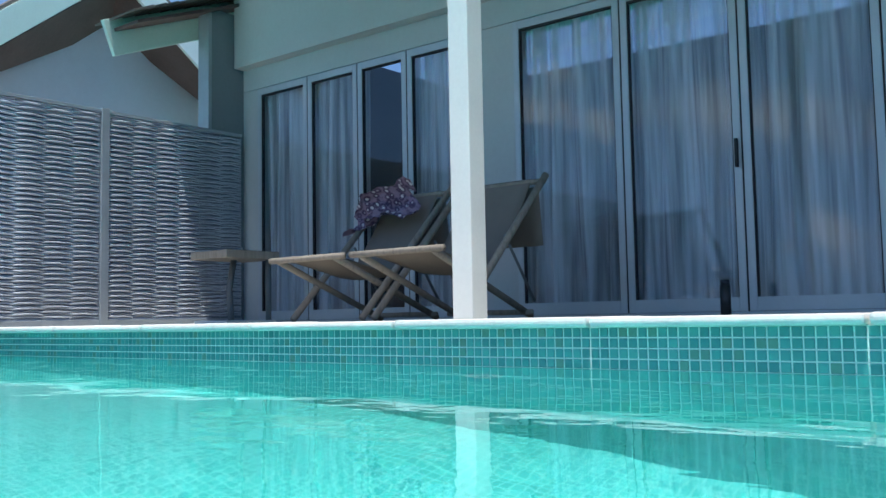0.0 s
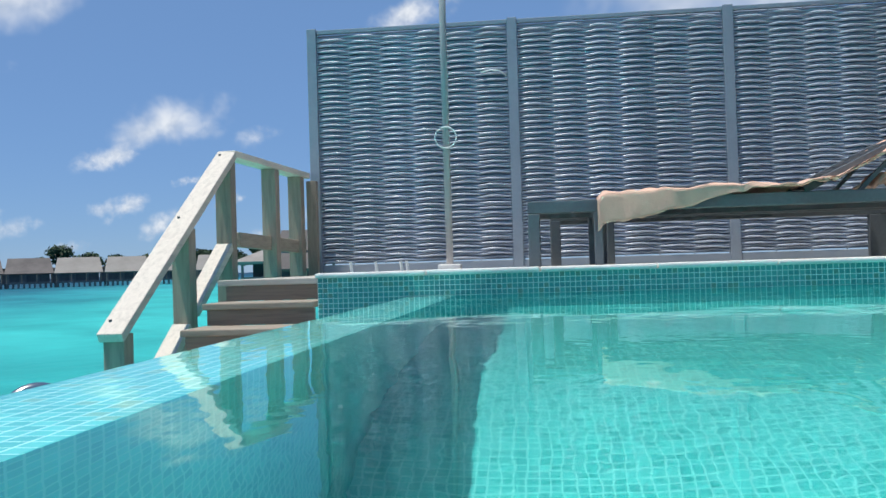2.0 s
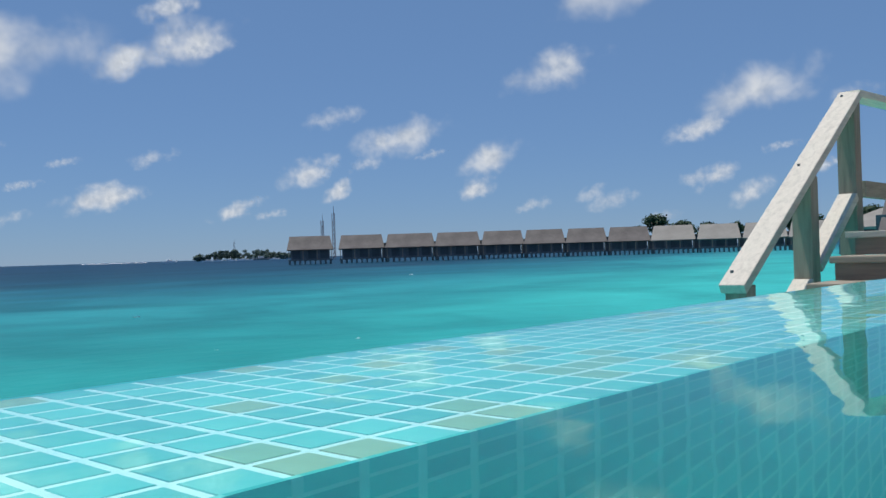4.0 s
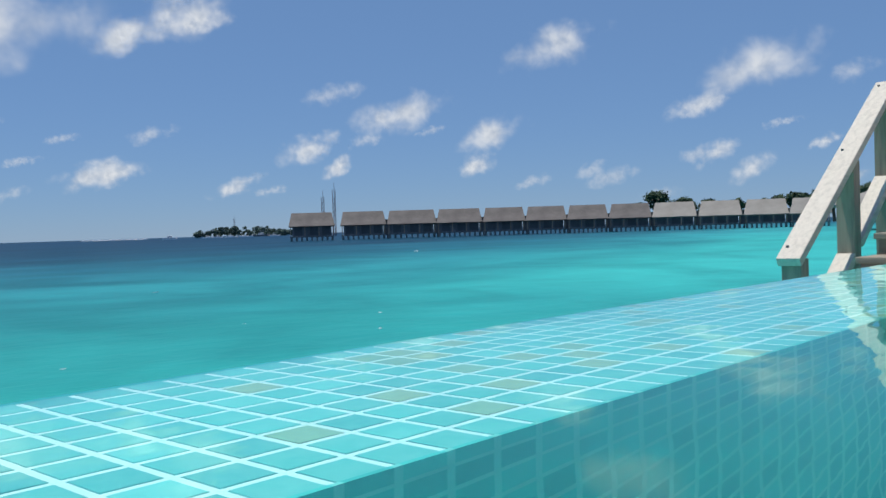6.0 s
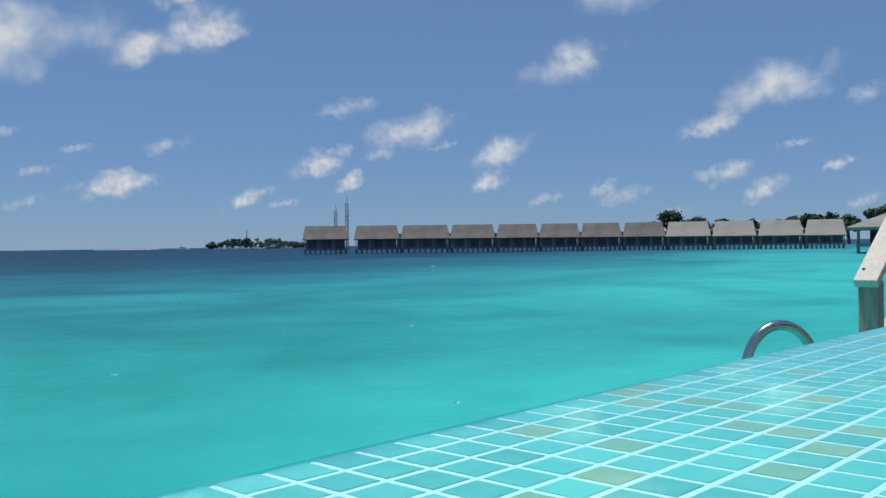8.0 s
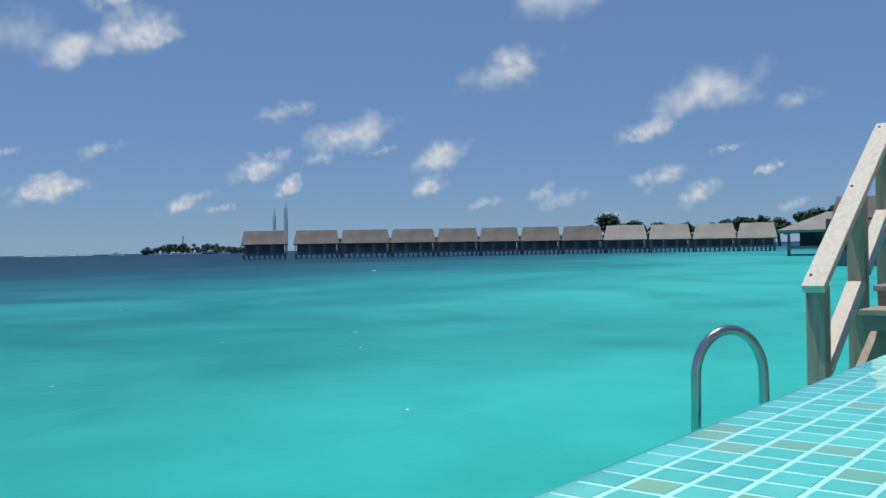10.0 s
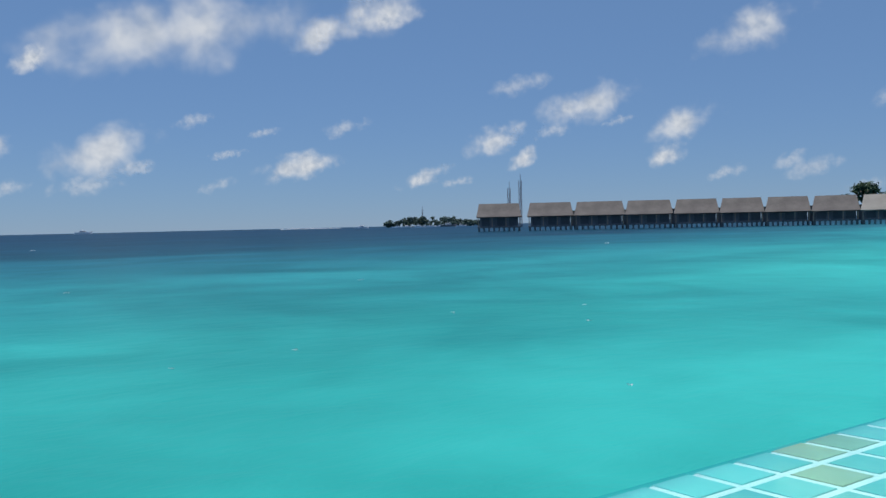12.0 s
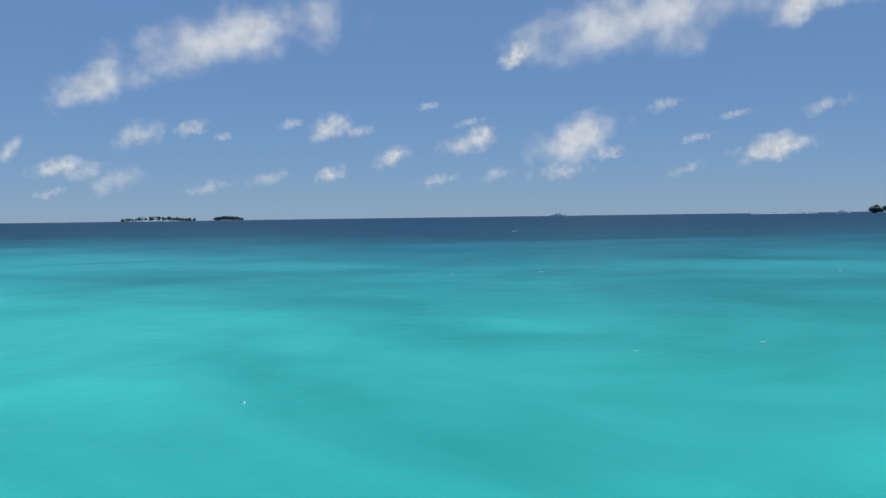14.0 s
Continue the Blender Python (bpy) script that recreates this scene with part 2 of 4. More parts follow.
def sea_mat():
    """Lagoon: turquoise over sand, dark over reef, deep blue far out; wind ripples."""
    m = Mat("lagoon_water", 0.42, 0.0, 0.05)
    geo = m.n.new("ShaderNodeNewGeometry")
    sep = m.n.new("ShaderNodeSeparateXYZ")
    m.l.new(geo.outputs["Position"], sep.inputs[0])
    # distance from the villa, the deep edge lies further off towards +y
    d = m.n.new("ShaderNodeVectorMath")
    d.operation = "LENGTH"
    m.l.new(geo.outputs["Position"], d.inputs[0])
    dist = d.outputs["Value"]
    big = m.noise(0.02, m.tc.outputs["Object"], 3.0, 0.55, 0.8)
    mid = m.noise(0.09, m.tc.outputs["Object"], 4.0, 0.6, 1.2)
    small = m.noise(0.7, m.tc.outputs["Object"], 3.0, 0.6, 0.5)
    # the reef edge is near on the open side and far off towards the villas
    out = m.math("ADD", m.math("MULTIPLY", sep.outputs["X"], -0.985), m.math("MULTIPLY", sep.outputs["Y"], 0.174))
    toward = m.math("MAXIMUM", m.math("DIVIDE", m.math("SUBTRACT", m.math("DIVIDE", out, m.math("MAXIMUM", dist, 1.0)), 0.45), 0.5), 0.22)
    reach = m.math("MULTIPLY", m.math("MULTIPLY", dist, m.math("MINIMUM", toward, 1.1)), m.math("ADD", 0.72, m.math("MULTIPLY", big, 0.55)))
    lg = m.math("LOGARITHM", m.math("MAXIMUM", reach, 2.0), 10.0)
    depth = m.ramp(m.math("DIVIDE", lg, 4.0), [(0.10, (0.038, 0.48, 0.43)), (0.305, (0.044, 0.49, 0.445)), (0.38, (0.036, 0.36, 0.375)),
                                              (0.44, (0.02, 0.19, 0.245)), (0.50, (0.009, 0.075, 0.122)), (0.62, (0.008, 0.05, 0.098))])
    streak = m.noise(0.035, m.coords(1, 0.45, 1), 4.0, 0.6, 0.8)
    patch = m.mix(1.0, m.ramp(mid, [(0.42, (1, 1, 1)), (0.66, (0.56, 0.72, 0.73))]), m.ramp(streak, [(0.45, (1, 1, 1)), (0.62, (0.55, 0.67, 0.71))]), "MULTIPLY")
    fine = m.ramp(small, [(0.3, (0.88, 0.93, 0.93)), (0.7, (1.08, 1.05, 1.05))])
    m.colour(m.mix(1.0, m.mix(1.0, depth, patch, "MULTIPLY"), fine, "MULTIPLY"))
    w1 = m.noise(1.6, m.coords(1, 0.6, 1), 4.0, 0.6, 0.4)
    m.bump(w1, 0.35, 0.08)
    return m.m


M["glass"], M["water"], M["sea"] = glass_mat(), water_mat(), sea_mat()


def curtain_mat():
    m = Mat("sheer_curtain", 0.9, 0.0, 0.05)
    n = m.noise(9.0, m.coords(1, 1, 0.05), 3.0)
    m.colour(m.ramp(n, [(0.3, (0.72, 0.73, 0.75)), (0.7, (0.86, 0.86, 0.86))]))
    streak = m.noise(16.0, m.coords(1, 1, 0.04), 2.0)
    m.l.new(m.ramp(streak, [(0.36, (0.42, 0.42, 0.42)), (0.62, (0.97, 0.97, 0.97))]), m.b.inputs["Alpha"])
    return m.m


def print_mat():
    """Dark fabric with a pale flower print."""
    m = Mat("flower_print", 0.9, 0.0, 0.1)
    v = m.n.new("ShaderNodeTexVoronoi")
    v.inputs["Scale"].default_value = 24.0
    m.l.new(m.tc.outputs["Object"], v.inputs["Vector"])
    n = m.noise(50.0, None, 2.0)
    f = m.math("ADD", v.outputs["Distance"], m.math("MULTIPLY", n, 0.35))
    m.colour(m.ramp(f, [(0.38, (0.62, 0.60, 0.64)), (0.52, (0.14, 0.10, 0.17)), (0.62, (0.07, 0.05, 0.10)), (0.85, (0.26, 0.20, 0.28))]))
    return m.m


M["curtain"], M["print"] = curtain_mat(), print_mat()


def cloud_mat(k):
    """A far cloud: soft, ragged, thinning at the rim."""
    m = Mat("cloud")
    m.n.remove(m.b)
    out = m.n["Material Output"]
    uv = m.n.new("ShaderNodeUVMap")
    info = m.n.new("ShaderNodeObjectInfo")
    mp = m.n.new("ShaderNodeVectorMath")
    mp.operation = "ADD"
    cmb = m.n.new("ShaderNodeCombineXYZ")
    m.l.new(m.math("MULTIPLY", info.outputs["Random"], 37.0), cmb.inputs[0])
    m.l.new(m.math("MULTIPLY", info.outputs["Random"], 91.0), cmb.inputs[2])
    gr = m.n.new("ShaderNodeUVMap")
    uv.uv_map, gr.uv_map = "uv", "grain"
    m.l.new(gr.outputs[0], mp.inputs[0]); m.l.new(cmb.outputs[0], mp.inputs[1])
    co = mp.outputs[0]
    n1 = m.noise(2.1, co, 3.5, 0.5, 0.2)
    n2 = m.noise(5.0, co, 2.5, 0.5, 0.2)
    sub = m.n.new("ShaderNodeVectorMath")
    sub.operation = "SUBTRACT"
    sub.inputs[1].default_value = (0.5, 0.5, 0.0)
    m.l.new(uv.outputs[0], sub.inputs[0])
    ln = m.n.new("ShaderNodeVectorMath")
    ln.operation = "LENGTH"
    m.l.new(sub.outputs[0], ln.inputs[0])
    fall = m.math("SUBTRACT", 1.0, m.math("MULTIPLY", ln.outputs["Value"], 2.15))
    body = m.math("ADD", m.math("MULTIPLY", fall, 1.05), m.math("MULTIPLY", m.math("SUBTRACT", n1, 0.5), 1.7))
    body = m.math("ADD", body, m.math("MULTIPLY", m.math("SUBTRACT", n2, 0.5), 0.28))
    edge = m.n.new("ShaderNodeMapRange")
    edge.interpolation_type = "SMOOTHSTEP"
    edge.inputs["From Min"].default_value, edge.inputs["From Max"].default_value = 0.14, 1.18
    m.l.new(body, edge.inputs["Value"])
    rim = m.n.new("ShaderNodeMapRange")
    rim.interpolation_type = "SMOOTHSTEP"
    rim.inputs["From Min"].default_value, rim.inputs["From Max"].default_value = 0.0, 0.22
    m.l.new(fall, rim.inputs["Value"])
    al = m.math("MULTIPLY", m.math("MULTIPLY", edge.outputs[0], rim.outputs[0]), k)
    em, tr, mx = m.n.new("ShaderNodeEmission"), m.n.new("ShaderNodeBsdfTransparent"), m.n.new("ShaderNodeMixShader")
    m.l.new(m.ramp(n2, [(0.3, (0.60, 0.66, 0.75)), (0.6, (0.86, 0.89, 0.93))]), em.inputs[0])
    em.inputs[1].default_value = CLOUD
    m.l.new(al, mx.inputs[0]); m.l.new(tr.outputs[0], mx.inputs[1]); m.l.new(em.outputs[0], mx.inputs[2])
    m.l.new(mx.outputs[0], out.inputs[0])
    return m.m


M["cloud"], M["cloud_thin"] = cloud_mat(0.88), cloud_mat(0.45)


# ---- mesh helpers ----
def link(name, bm, material, parent=None, smooth=False):
    me = bpy.data.meshes.new(name)
    bm.normal_update()
    bm.to_mesh(me)
    bm.free()
    for m in material if isinstance(material, (list, tuple)) else [material]:
        me.materials.append(m)
    if smooth:
        me.polygons.foreach_set("use_smooth", [True] * len(me.polygons))
    ob = new(name, me)
    ob.parent = parent
    return ob


def part(name, bm, material, parent, label="", smooth=False):
    ob = link(name, bm, material, parent, smooth)
    return tagged(ob, label) if label else ob


def thing(name, label, category, group="", kind="", at=(0, 0, 0)):
    ob = new(name)
    ob.location = at
    ob.empty_display_size = 0.1
    return tagged(ob, label, category, group, kind)


def box(x0, x1, y0, y1, z0, z1, bevel=0.0, bm=None):
    bm = bm or bmesh.new()
    vs = [bm.verts.new((x, y, z)) for x in (x0, x1) for y in (y0, y1) for z in (z0, z1)]
    fs = [bm.faces.new([vs[i] for i in q]) for q in ((0, 1, 3, 2), (4, 6, 7, 5), (0, 4, 5, 1), (2, 3, 7, 6), (0, 2, 6, 4), (1, 5, 7, 3))]
    if bevel:
        es = {e for f in fs for e in f.edges}
        bmesh.ops.bevel(bm, geom=list(es), offset=bevel, segments=2, profile=0.6, affect="EDGES")
    return bm


def beam(a, b, w, h, bevel=0.004, bm=None, up=(0, 0, 1)):
    """A bar of w (across) by h (along up) from a to b."""
    a, b = Vector(a), Vector(b)
    d = (b - a)
    n = d.normalized()
    s = n.cross(Vector(up))
    s = s.normalized() if s.length > 1e-4 else Vector((1, 0, 0))
    u = s.cross(n)
    part_bm = box(-w / 2, w / 2, 0, d.length, -h / 2, h / 2, bevel)
    part_bm.transform(Matrix(((s.x, n.x, u.x, a.x), (s.y, n.y, u.y, a.y), (s.z, n.z, u.z, a.z), (0, 0, 0, 1))))
    if bm:
        me = bpy.data.meshes.new("t")
        part_bm.to_mesh(me)
        part_bm.free()
        bm.from_mesh(me)
        bpy.data.meshes.remove(me)
        return bm
    return part_bm


def tube(pts, r, sides=12, bm=None, flat=1.0):
    """A round bar along points."""
    bm = bm or bmesh.new()
    pts = [Vector(p) for p in pts]
    rings = []
    side = None
    for i, p in enumerate(pts):
        d = (pts[min(i + 1, len(pts) - 1)] - pts[max(i - 1, 0)]).normalized()
        if side is None:
            side = d.cross(Vector((0, 0, 1)))
            side = side if side.length > 0.05 else d.cross(Vector((1, 0, 0)))
        side = (side - d * side.dot(d)).normalized()
        up = side.cross(d)
        rings.append([bm.verts.new(p + side * (r * math.cos(k * math.tau / sides)) + up * (r * flat * math.sin(k * math.tau / sides))) for k in range(sides)])
    for a, b in zip(rings, rings[1:]):
        for k in range(sides):
            bm.faces.new((a[k], a[(k + 1) % sides], b[(k + 1) % sides], b[k]))
    bm.faces.new(rings[0][::-1]), bm.faces.new(rings[-1])
    return bm


def sheet(nx, ny, f):
    """A grid surface; f(u, v) gives the place, u and v from 0 to 1."""
    bm = bmesh.new()
    g = [[bm.verts.new(f(i / nx, j / ny)) for j in range(ny + 1)] for i in range(nx + 1)]
    for i in range(nx):
        for j in range(ny):
            bm.faces.new((g[i][j], g[i + 1][j], g[i + 1][j + 1], g[i][j + 1]))
    return bm


def thicken(bm, t):
    bm.normal_update()
    bmesh.ops.solidify(bm, geom=list(bm.faces), thickness=t)
    return bm


def structure(name, bm, material, label, category, smooth=False):
    return tagged(link(name, bm, material, None, smooth), label, category, "", "structure")

# ---- the place in numbers (metres; pool water lies at z = 0) ----
TILE, WT = 0.025, 0.0236              # mosaic pitch on the ledge and on the walls
LEDGE_OUT, LEDGE_IN = -0.795, -0.57
WALL_Y, WALL_END = 4.275, -1.222      # tiled pool wall below the fence side
HOUSE_X = 1.888                       # tiled pool wall on the house side
BACK_Y = -3.2
FLOOR_Z, SEA_Z = -1.15, -1.6
COPE, DECK, COPE_T = 0.116, 0.114, 0.022
FENCE_Y, FENCE_TOP = 6.71, 1.89
FACE_X, DOOR_TOP = 5.575, 2.312

# ---- sea and sky ----
bm = bmesh.new()
rings = [0.0, 12, 40, 120, 350, 1000, 2500, 4600]
prev = None
for r in rings[1:]:
    ring = [bm.verts.new((r * math.cos(k * math.tau / 48), r * math.sin(k * math.tau / 48), SEA_Z)) for k in range(48)]
    for k in range(48):
        if prev:
            bm.faces.new((prev[k], ring[k], ring[(k + 1) % 48], prev[(k + 1) % 48]))
    if not prev:
        bm.faces.new(ring)
    prev = ring
structure("water", bm, M["sea"], "turquoise shallow lagoon turning deep blue far out", "sea")


def at_sky(az, el, far):
    a, e = radians(az), radians(el)
    return Vector((-math.sin(a) * math.cos(e), math.cos(a) * math.cos(e), math.sin(e))) * far


def cloud(az, el, w, h, thin=False, far=3600):
    """A cloud as part of the far sky; az to the left of +y, all in degrees."""
    k = 1.5
    W, H = far * math.tan(radians(w * k)), far * math.tan(radians(h * k))
    bm = sheet(6, 4, lambda u, v: ((u - 0.5) * W + (v - 0.5) * H * 0.55, far * 0.0, (v - 0.5) * H + (u - 0.5) * W * 0.12))
    uv, gr = bm.loops.layers.uv.new("uv"), bm.loops.layers.uv.new("grain")
    bm.verts.index_update()
    for f in bm.faces:
        for lp in f.loops:
            i, j = divmod(lp.vert.index, 5)
            lp[uv].uv = (i / 6, j / 4)
            lp[gr].uv = (lp.vert.co.x / H, lp.vert.co.z / H)
    ob = link("cloud", bm, M["cloud_thin" if thin else "cloud"])
    ob.matrix_world = Matrix.Translation(at_sky(az, el, far)) @ pose(0, 0, 0, 0, 0, az) @ pose(0, 0, 0, el, 0, 0)
    ob.visible_shadow = False
    tagged(ob, "thin wisp of pale cloud in the far sky" if thin else "ragged white fair-weather cloud in the far sky", "cloud", "clouds over the lagoon", "structure")


SKY_NORTH = [(35.1, 10.8, 6.0, 2.9), (22.9, 9.0, 6.9, 3.4), (26.3, 6.9, 3.5, 1.6), (44.5, 7.2, 5.5, 2.6), (50.4, 5.2, 3.7, 1.9), (39.2, 5.7, 4.2, 2.4),
             (40.0, 3.9, 2.7, 1.6), (48.6, 4.0, 1.6, 1.4), (62.0, 3.7, 3.5, 1.4), (55.2, 2.8, 2.3, 1.3), (25.5, 4.0, 2.5, 1.6), (23.5, 3.0, 2.1, 1.7),
             (19.4, 4.4, 1.6, 0.9), (57.0, 13.2, 5.0, 3.0), (58.7, 14.8, 3.2, 1.8), (-15.6, 17.2, 18.0, 9.0), (7.8, 15.6, 4.5, 2.2), (31.0, 16.0, 6.5, 4.5)]
SKY_WEST = [(70.5, 11.4, 13.1, 4.9), (77.7, 9.9, 1.9, 1.5), (61.1, 11.8, 2.8, 2.4), (56.7, 12.9, 4.6, 1.7), (74.1, 4.8, 5.5, 3.1), (80.6, 4.8, 3.5, 1.9),
            (62.8, 3.8, 4.2, 1.8), (94.9, 11.1, 13.3, 4.2), (102.7, 7.9, 5.5, 3.0), (100.5, 5.1, 3.0, 1.9), (89.4, 5.7, 2.8, 1.7), (105.1, 3.1, 3.0, 1.4),
            (107.6, 4.1, 1.2, 1.8), (85.6, 3.7, 2.1, 1.4), (89.3, 2.7, 1.8, 1.3)]
SKY_THIN = [(48.8, 8.5, 3.4, 1.3), (17.9, 8.2, 2.7, 1.4), (13.9, 3.7, 2.5, 1.2), (61.4, 11.7, 2.8, 2.5), (31.7, 2.9, 2.8, 1.2), (46.9, 5.6, 2.1, 0.9),
            (74.8, 2.8, 4.1, 1.2), (67.5, 2.7, 1.9, 1.0), (96.7, 2.0, 2.7, 1.1), (93.1, 2.5, 2.5, 1.1), (82.7, 2.3, 2.7, 0.8), (102.1, 2.4, 3.5, 1.8)]
for row in SKY_NORTH + SKY_WEST:
    cloud(*row)
sky_rnd = random.Random(31)
for k in range(26):
    cloud(14 + 94 * (k + sky_rnd.random()) / 26, sky_rnd.uniform(1.6, 7.0), sky_rnd.uniform(1.2, 2.8), sky_rnd.uniform(0.5, 1.1), True)
for row in SKY_THIN:
    cloud(*row, thin=True)
cloud(-11.0, 18.0, 13.0, 8.0)

# ---- the pool ----
structure("pool_floor", box(LEDGE_IN - 0.1, HOUSE_X + 0.3, BACK_Y - 0.3, WALL_Y + 0.3, FLOOR_Z - 0.2, FLOOR_Z), M["pool_floor"], "aqua mosaic pool floor under clear water", "pool floor")
structure("pool_wall_north", box(WALL_END, HOUSE_X + 0.3, WALL_Y + 0.006, WALL_Y + 0.3, -2.4, COPE - COPE_T), M["grout_wall"], "tiled pool wall below the stone coping", "pool wall")
structure("pool_wall_east", box(HOUSE_X + 0.006, HOUSE_X + 0.3, BACK_Y, WALL_Y, -1.4, COPE - COPE_T), M["grout_wall"], "tiled pool wall on the house side", "pool wall")
structure("pool_wall_south", box(LEDGE_OUT, HOUSE_X + 0.3, BACK_Y - 0.3, BACK_Y, -2.4, COPE - COPE_T), M["pool_wall_y"], "tiled pool wall at the far end", "pool wall")
ledge = structure("overflow_ledge", box(LEDGE_OUT + 0.003, LEDGE_IN - 0.003, BACK_Y, WALL_Y, -2.4, -0.008), M["grout"], "tiled overflow ledge of the infinity pool", "pool ledge")
# the deep parts of the walls, under the water line
structure("pool_lining_east", box(HOUSE_X, HOUSE_X + 0.005, BACK_Y, WALL_Y, FLOOR_Z, -0.003), M["pool_wall_x"], "aqua mosaic pool lining under water", "pool wall")
structure("pool_lining_north", box(LEDGE_IN, HOUSE_X, WALL_Y, WALL_Y + 0.005, FLOOR_Z, -0.003), M["pool_wall_y"], "aqua mosaic pool lining under water", "pool wall")
structure("pool_lining_west", box(LEDGE_IN - 0.0025, LEDGE_IN, BACK_Y, WALL_Y, FLOOR_Z, -0.006), M["pool_wall_x"], "aqua mosaic pool lining below the ledge", "pool wall")
bm = bmesh.new()
vs = [bm.verts.new(p) for p in ((LEDGE_OUT + 0.004, BACK_Y, 0), (HOUSE_X, BACK_Y, 0), (HOUSE_X, WALL_Y, 0), (LEDGE_OUT + 0.004, WALL_Y, 0))]
bm.faces.new(vs)
water = structure("pool_water", bm, M["water"], "clear still pool water level with the overflow ledge", "pool water")
water.visible_shadow = False


def coping(x0, x1, y0, y1, along, n, label):
    top = thing("coping", label, "pool coping", "", "structure")
    for k in range(n):
        a, b = k / n, (k + 1) / n
        g = 0.003
        if along == "x":
            bm = box(x0 + (x1 - x0) * a + g, x0 + (x1 - x0) * b - g, y0, y1, COPE - COPE_T, COPE + 0.002 * (k % 2), 0.009)
        else:
            bm = box(x0, x1, y0 + (y1 - y0) * a + g, y0 + (y1 - y0) * b - g, COPE - COPE_T, COPE + 0.002 * (k % 2), 0.009)
        part("coping_stone", bm, M["coping"], top)


coping(WALL_END - 0.01, HOUSE_X - 0.02, WALL_Y - 0.02, WALL_Y + 0.17, "x", 6, "pale stone coping along the fence side of the pool")
coping(HOUSE_X - 0.02, HOUSE_X + 0.28, BACK_Y, WALL_Y + 0.17, "y", 13, "pale stone coping along the house side of the pool")

# ---- decks ----
structure("terrace_slab", box(HOUSE_X + 0.3, FACE_X + 3.5, -4.5, FENCE_Y + 0.3, -2.4, DECK - 0.03), M["coping"], "terrace slab under the deck boards", "slab")
structure("side_deck_slab", box(WALL_END, HOUSE_X + 0.3, WALL_Y + 0.3, FENCE_Y + 0.3, -2.4, COPE - 0.038), M["coping"], "slab below the narrow side deck", "slab")


def deck(name, x0, x1, y0, y1, z, pitch, label, along="x", mat="deck_x"):
    """Boards along x or y, each its own piece."""
    top = thing(name, label, "deck", "", "structure")
    n = int((y1 - y0 if along == "x" else x1 - x0) / pitch)
    me = None
    for k in range(n):
        if me is None:
            ob = part("plank", box(0, x1 - x0, 0, pitch - 0.008, -0.03, 0, 0.004) if along == "x" else box(0, pitch - 0.008, 0, y1 - y0, -0.03, 0, 0.004), M[mat], top)
            me = ob.data
        else:
            ob = new("plank", me)
            ob.parent = top
        ob.location = (x0, y0 + k * pitch, z) if along == "x" else (x0 + k * pitch, y0, z)


# ---- woven fence ----
def strand_mesh(name, length, phase, seed):
    """One woven strand: it bows in front of and behind the stakes."""
    rnd = random.Random(seed)
    bays = 6
    n = bays * 6
    pts = []
    for i in range(n + 1):
        x = i / n * length
        w = math.sin(math.pi * i / 6 + phase * math.pi)
        pts.append((x, -0.016 * w, 0.0022 * rnd.uniform(-1, 1) + 0.005 * abs(w) + 0.0015 * math.sin(i * 0.7 + seed)))
    bm = tube(pts, 0.0098, 6, None, 0.85)
    me = bpy.data.meshes.new(name)
    bm.to_mesh(me)
    bm.free()
    me.materials.append(M["strand"])
    me.polygons.foreach_set("use_smooth", [True] * len(me.polygons))
    return me


POSTS = [-1.83, -0.362, 1.145, 2.64, 4.115, FACE_X + 0.02]
fence_bottom = DECK + 0.06


def fence_panel(x0, x1, k):
    top = thing("fence_panel", "grey woven fence panel in a slim metal frame", "fence panel", "fence along the side deck", at=(x0, FENCE_Y, 0))
    L = x1 - x0
    part("post", box(-0.035, 0.035, -0.03, 0.03, COPE - 0.03, FENCE_TOP + 0.01, 0.005), M["frame"], top)
    part("top_rail", box(0.036, L - 0.036, -0.02, 0.02, FENCE_TOP - 0.03, FENCE_TOP, 0.004), M["frame"], top)
    part("bottom_rail", box(0.036, L - 0.036, -0.02, 0.02, fence_bottom - 0.07, fence_bottom - 0.01, 0.004), M["frame"], top)
    for j in range(7):
        part("stake", box(j * (L - 0.08) / 6 + 0.036, j * (L - 0.08) / 6 + 0.044, -0.005, 0.005, fence_bottom - 0.01, FENCE_TOP - 0.03), M["frame"], top)
    # Backing sheet in a darker tone that stands in for shade between strands.
    part("backing", box(0.036, L - 0.036, 0.030, 0.034, fence_bottom, FENCE_TOP - 0.03), M["gap_shade"], top)
    kinds = [strand_mesh("strand", L - 0.072, p, 10 * k + 3 * s + p) for s in range(3) for p in (0, 1)]
    rnd = random.Random(k)
    rows = 80
    for r in range(rows):
        ob = new("strand", kinds[2 * rnd.randrange(3) + r % 2])
        ob.parent = top
        ob.location = (0.036, 0, fence_bottom + 0.012 + r * (FENCE_TOP - 0.05 - fence_bottom) / rows)
        ob.rotation_euler = (0, rnd.uniform(-0.004, 0.004), 0)
    if k == 0:
        part("loose_strand", tube([(1.24, -0.02, 1.515), (1.31, -0.05, 1.525), (1.38, -0.055, 1.51), (1.42, -0.03, 1.48)], 0.006, 6), M["white"], top, "pale strand that has sprung out of the weave", True)


for k in range(5):
    fence_panel(POSTS[k], POSTS[k + 1] if k < 4 else FACE_X - 0.02, k)

# Added out of sight: a pale deck that bounces sunlight onto the gable wall.
structure("neighbour_deck", box(1.5, 9.0, 6.95, 12.0, -0.15, 0.08), M["deck_pale"], "unseen pale deck added behind the fence to bounce sun onto the gable", "deck")

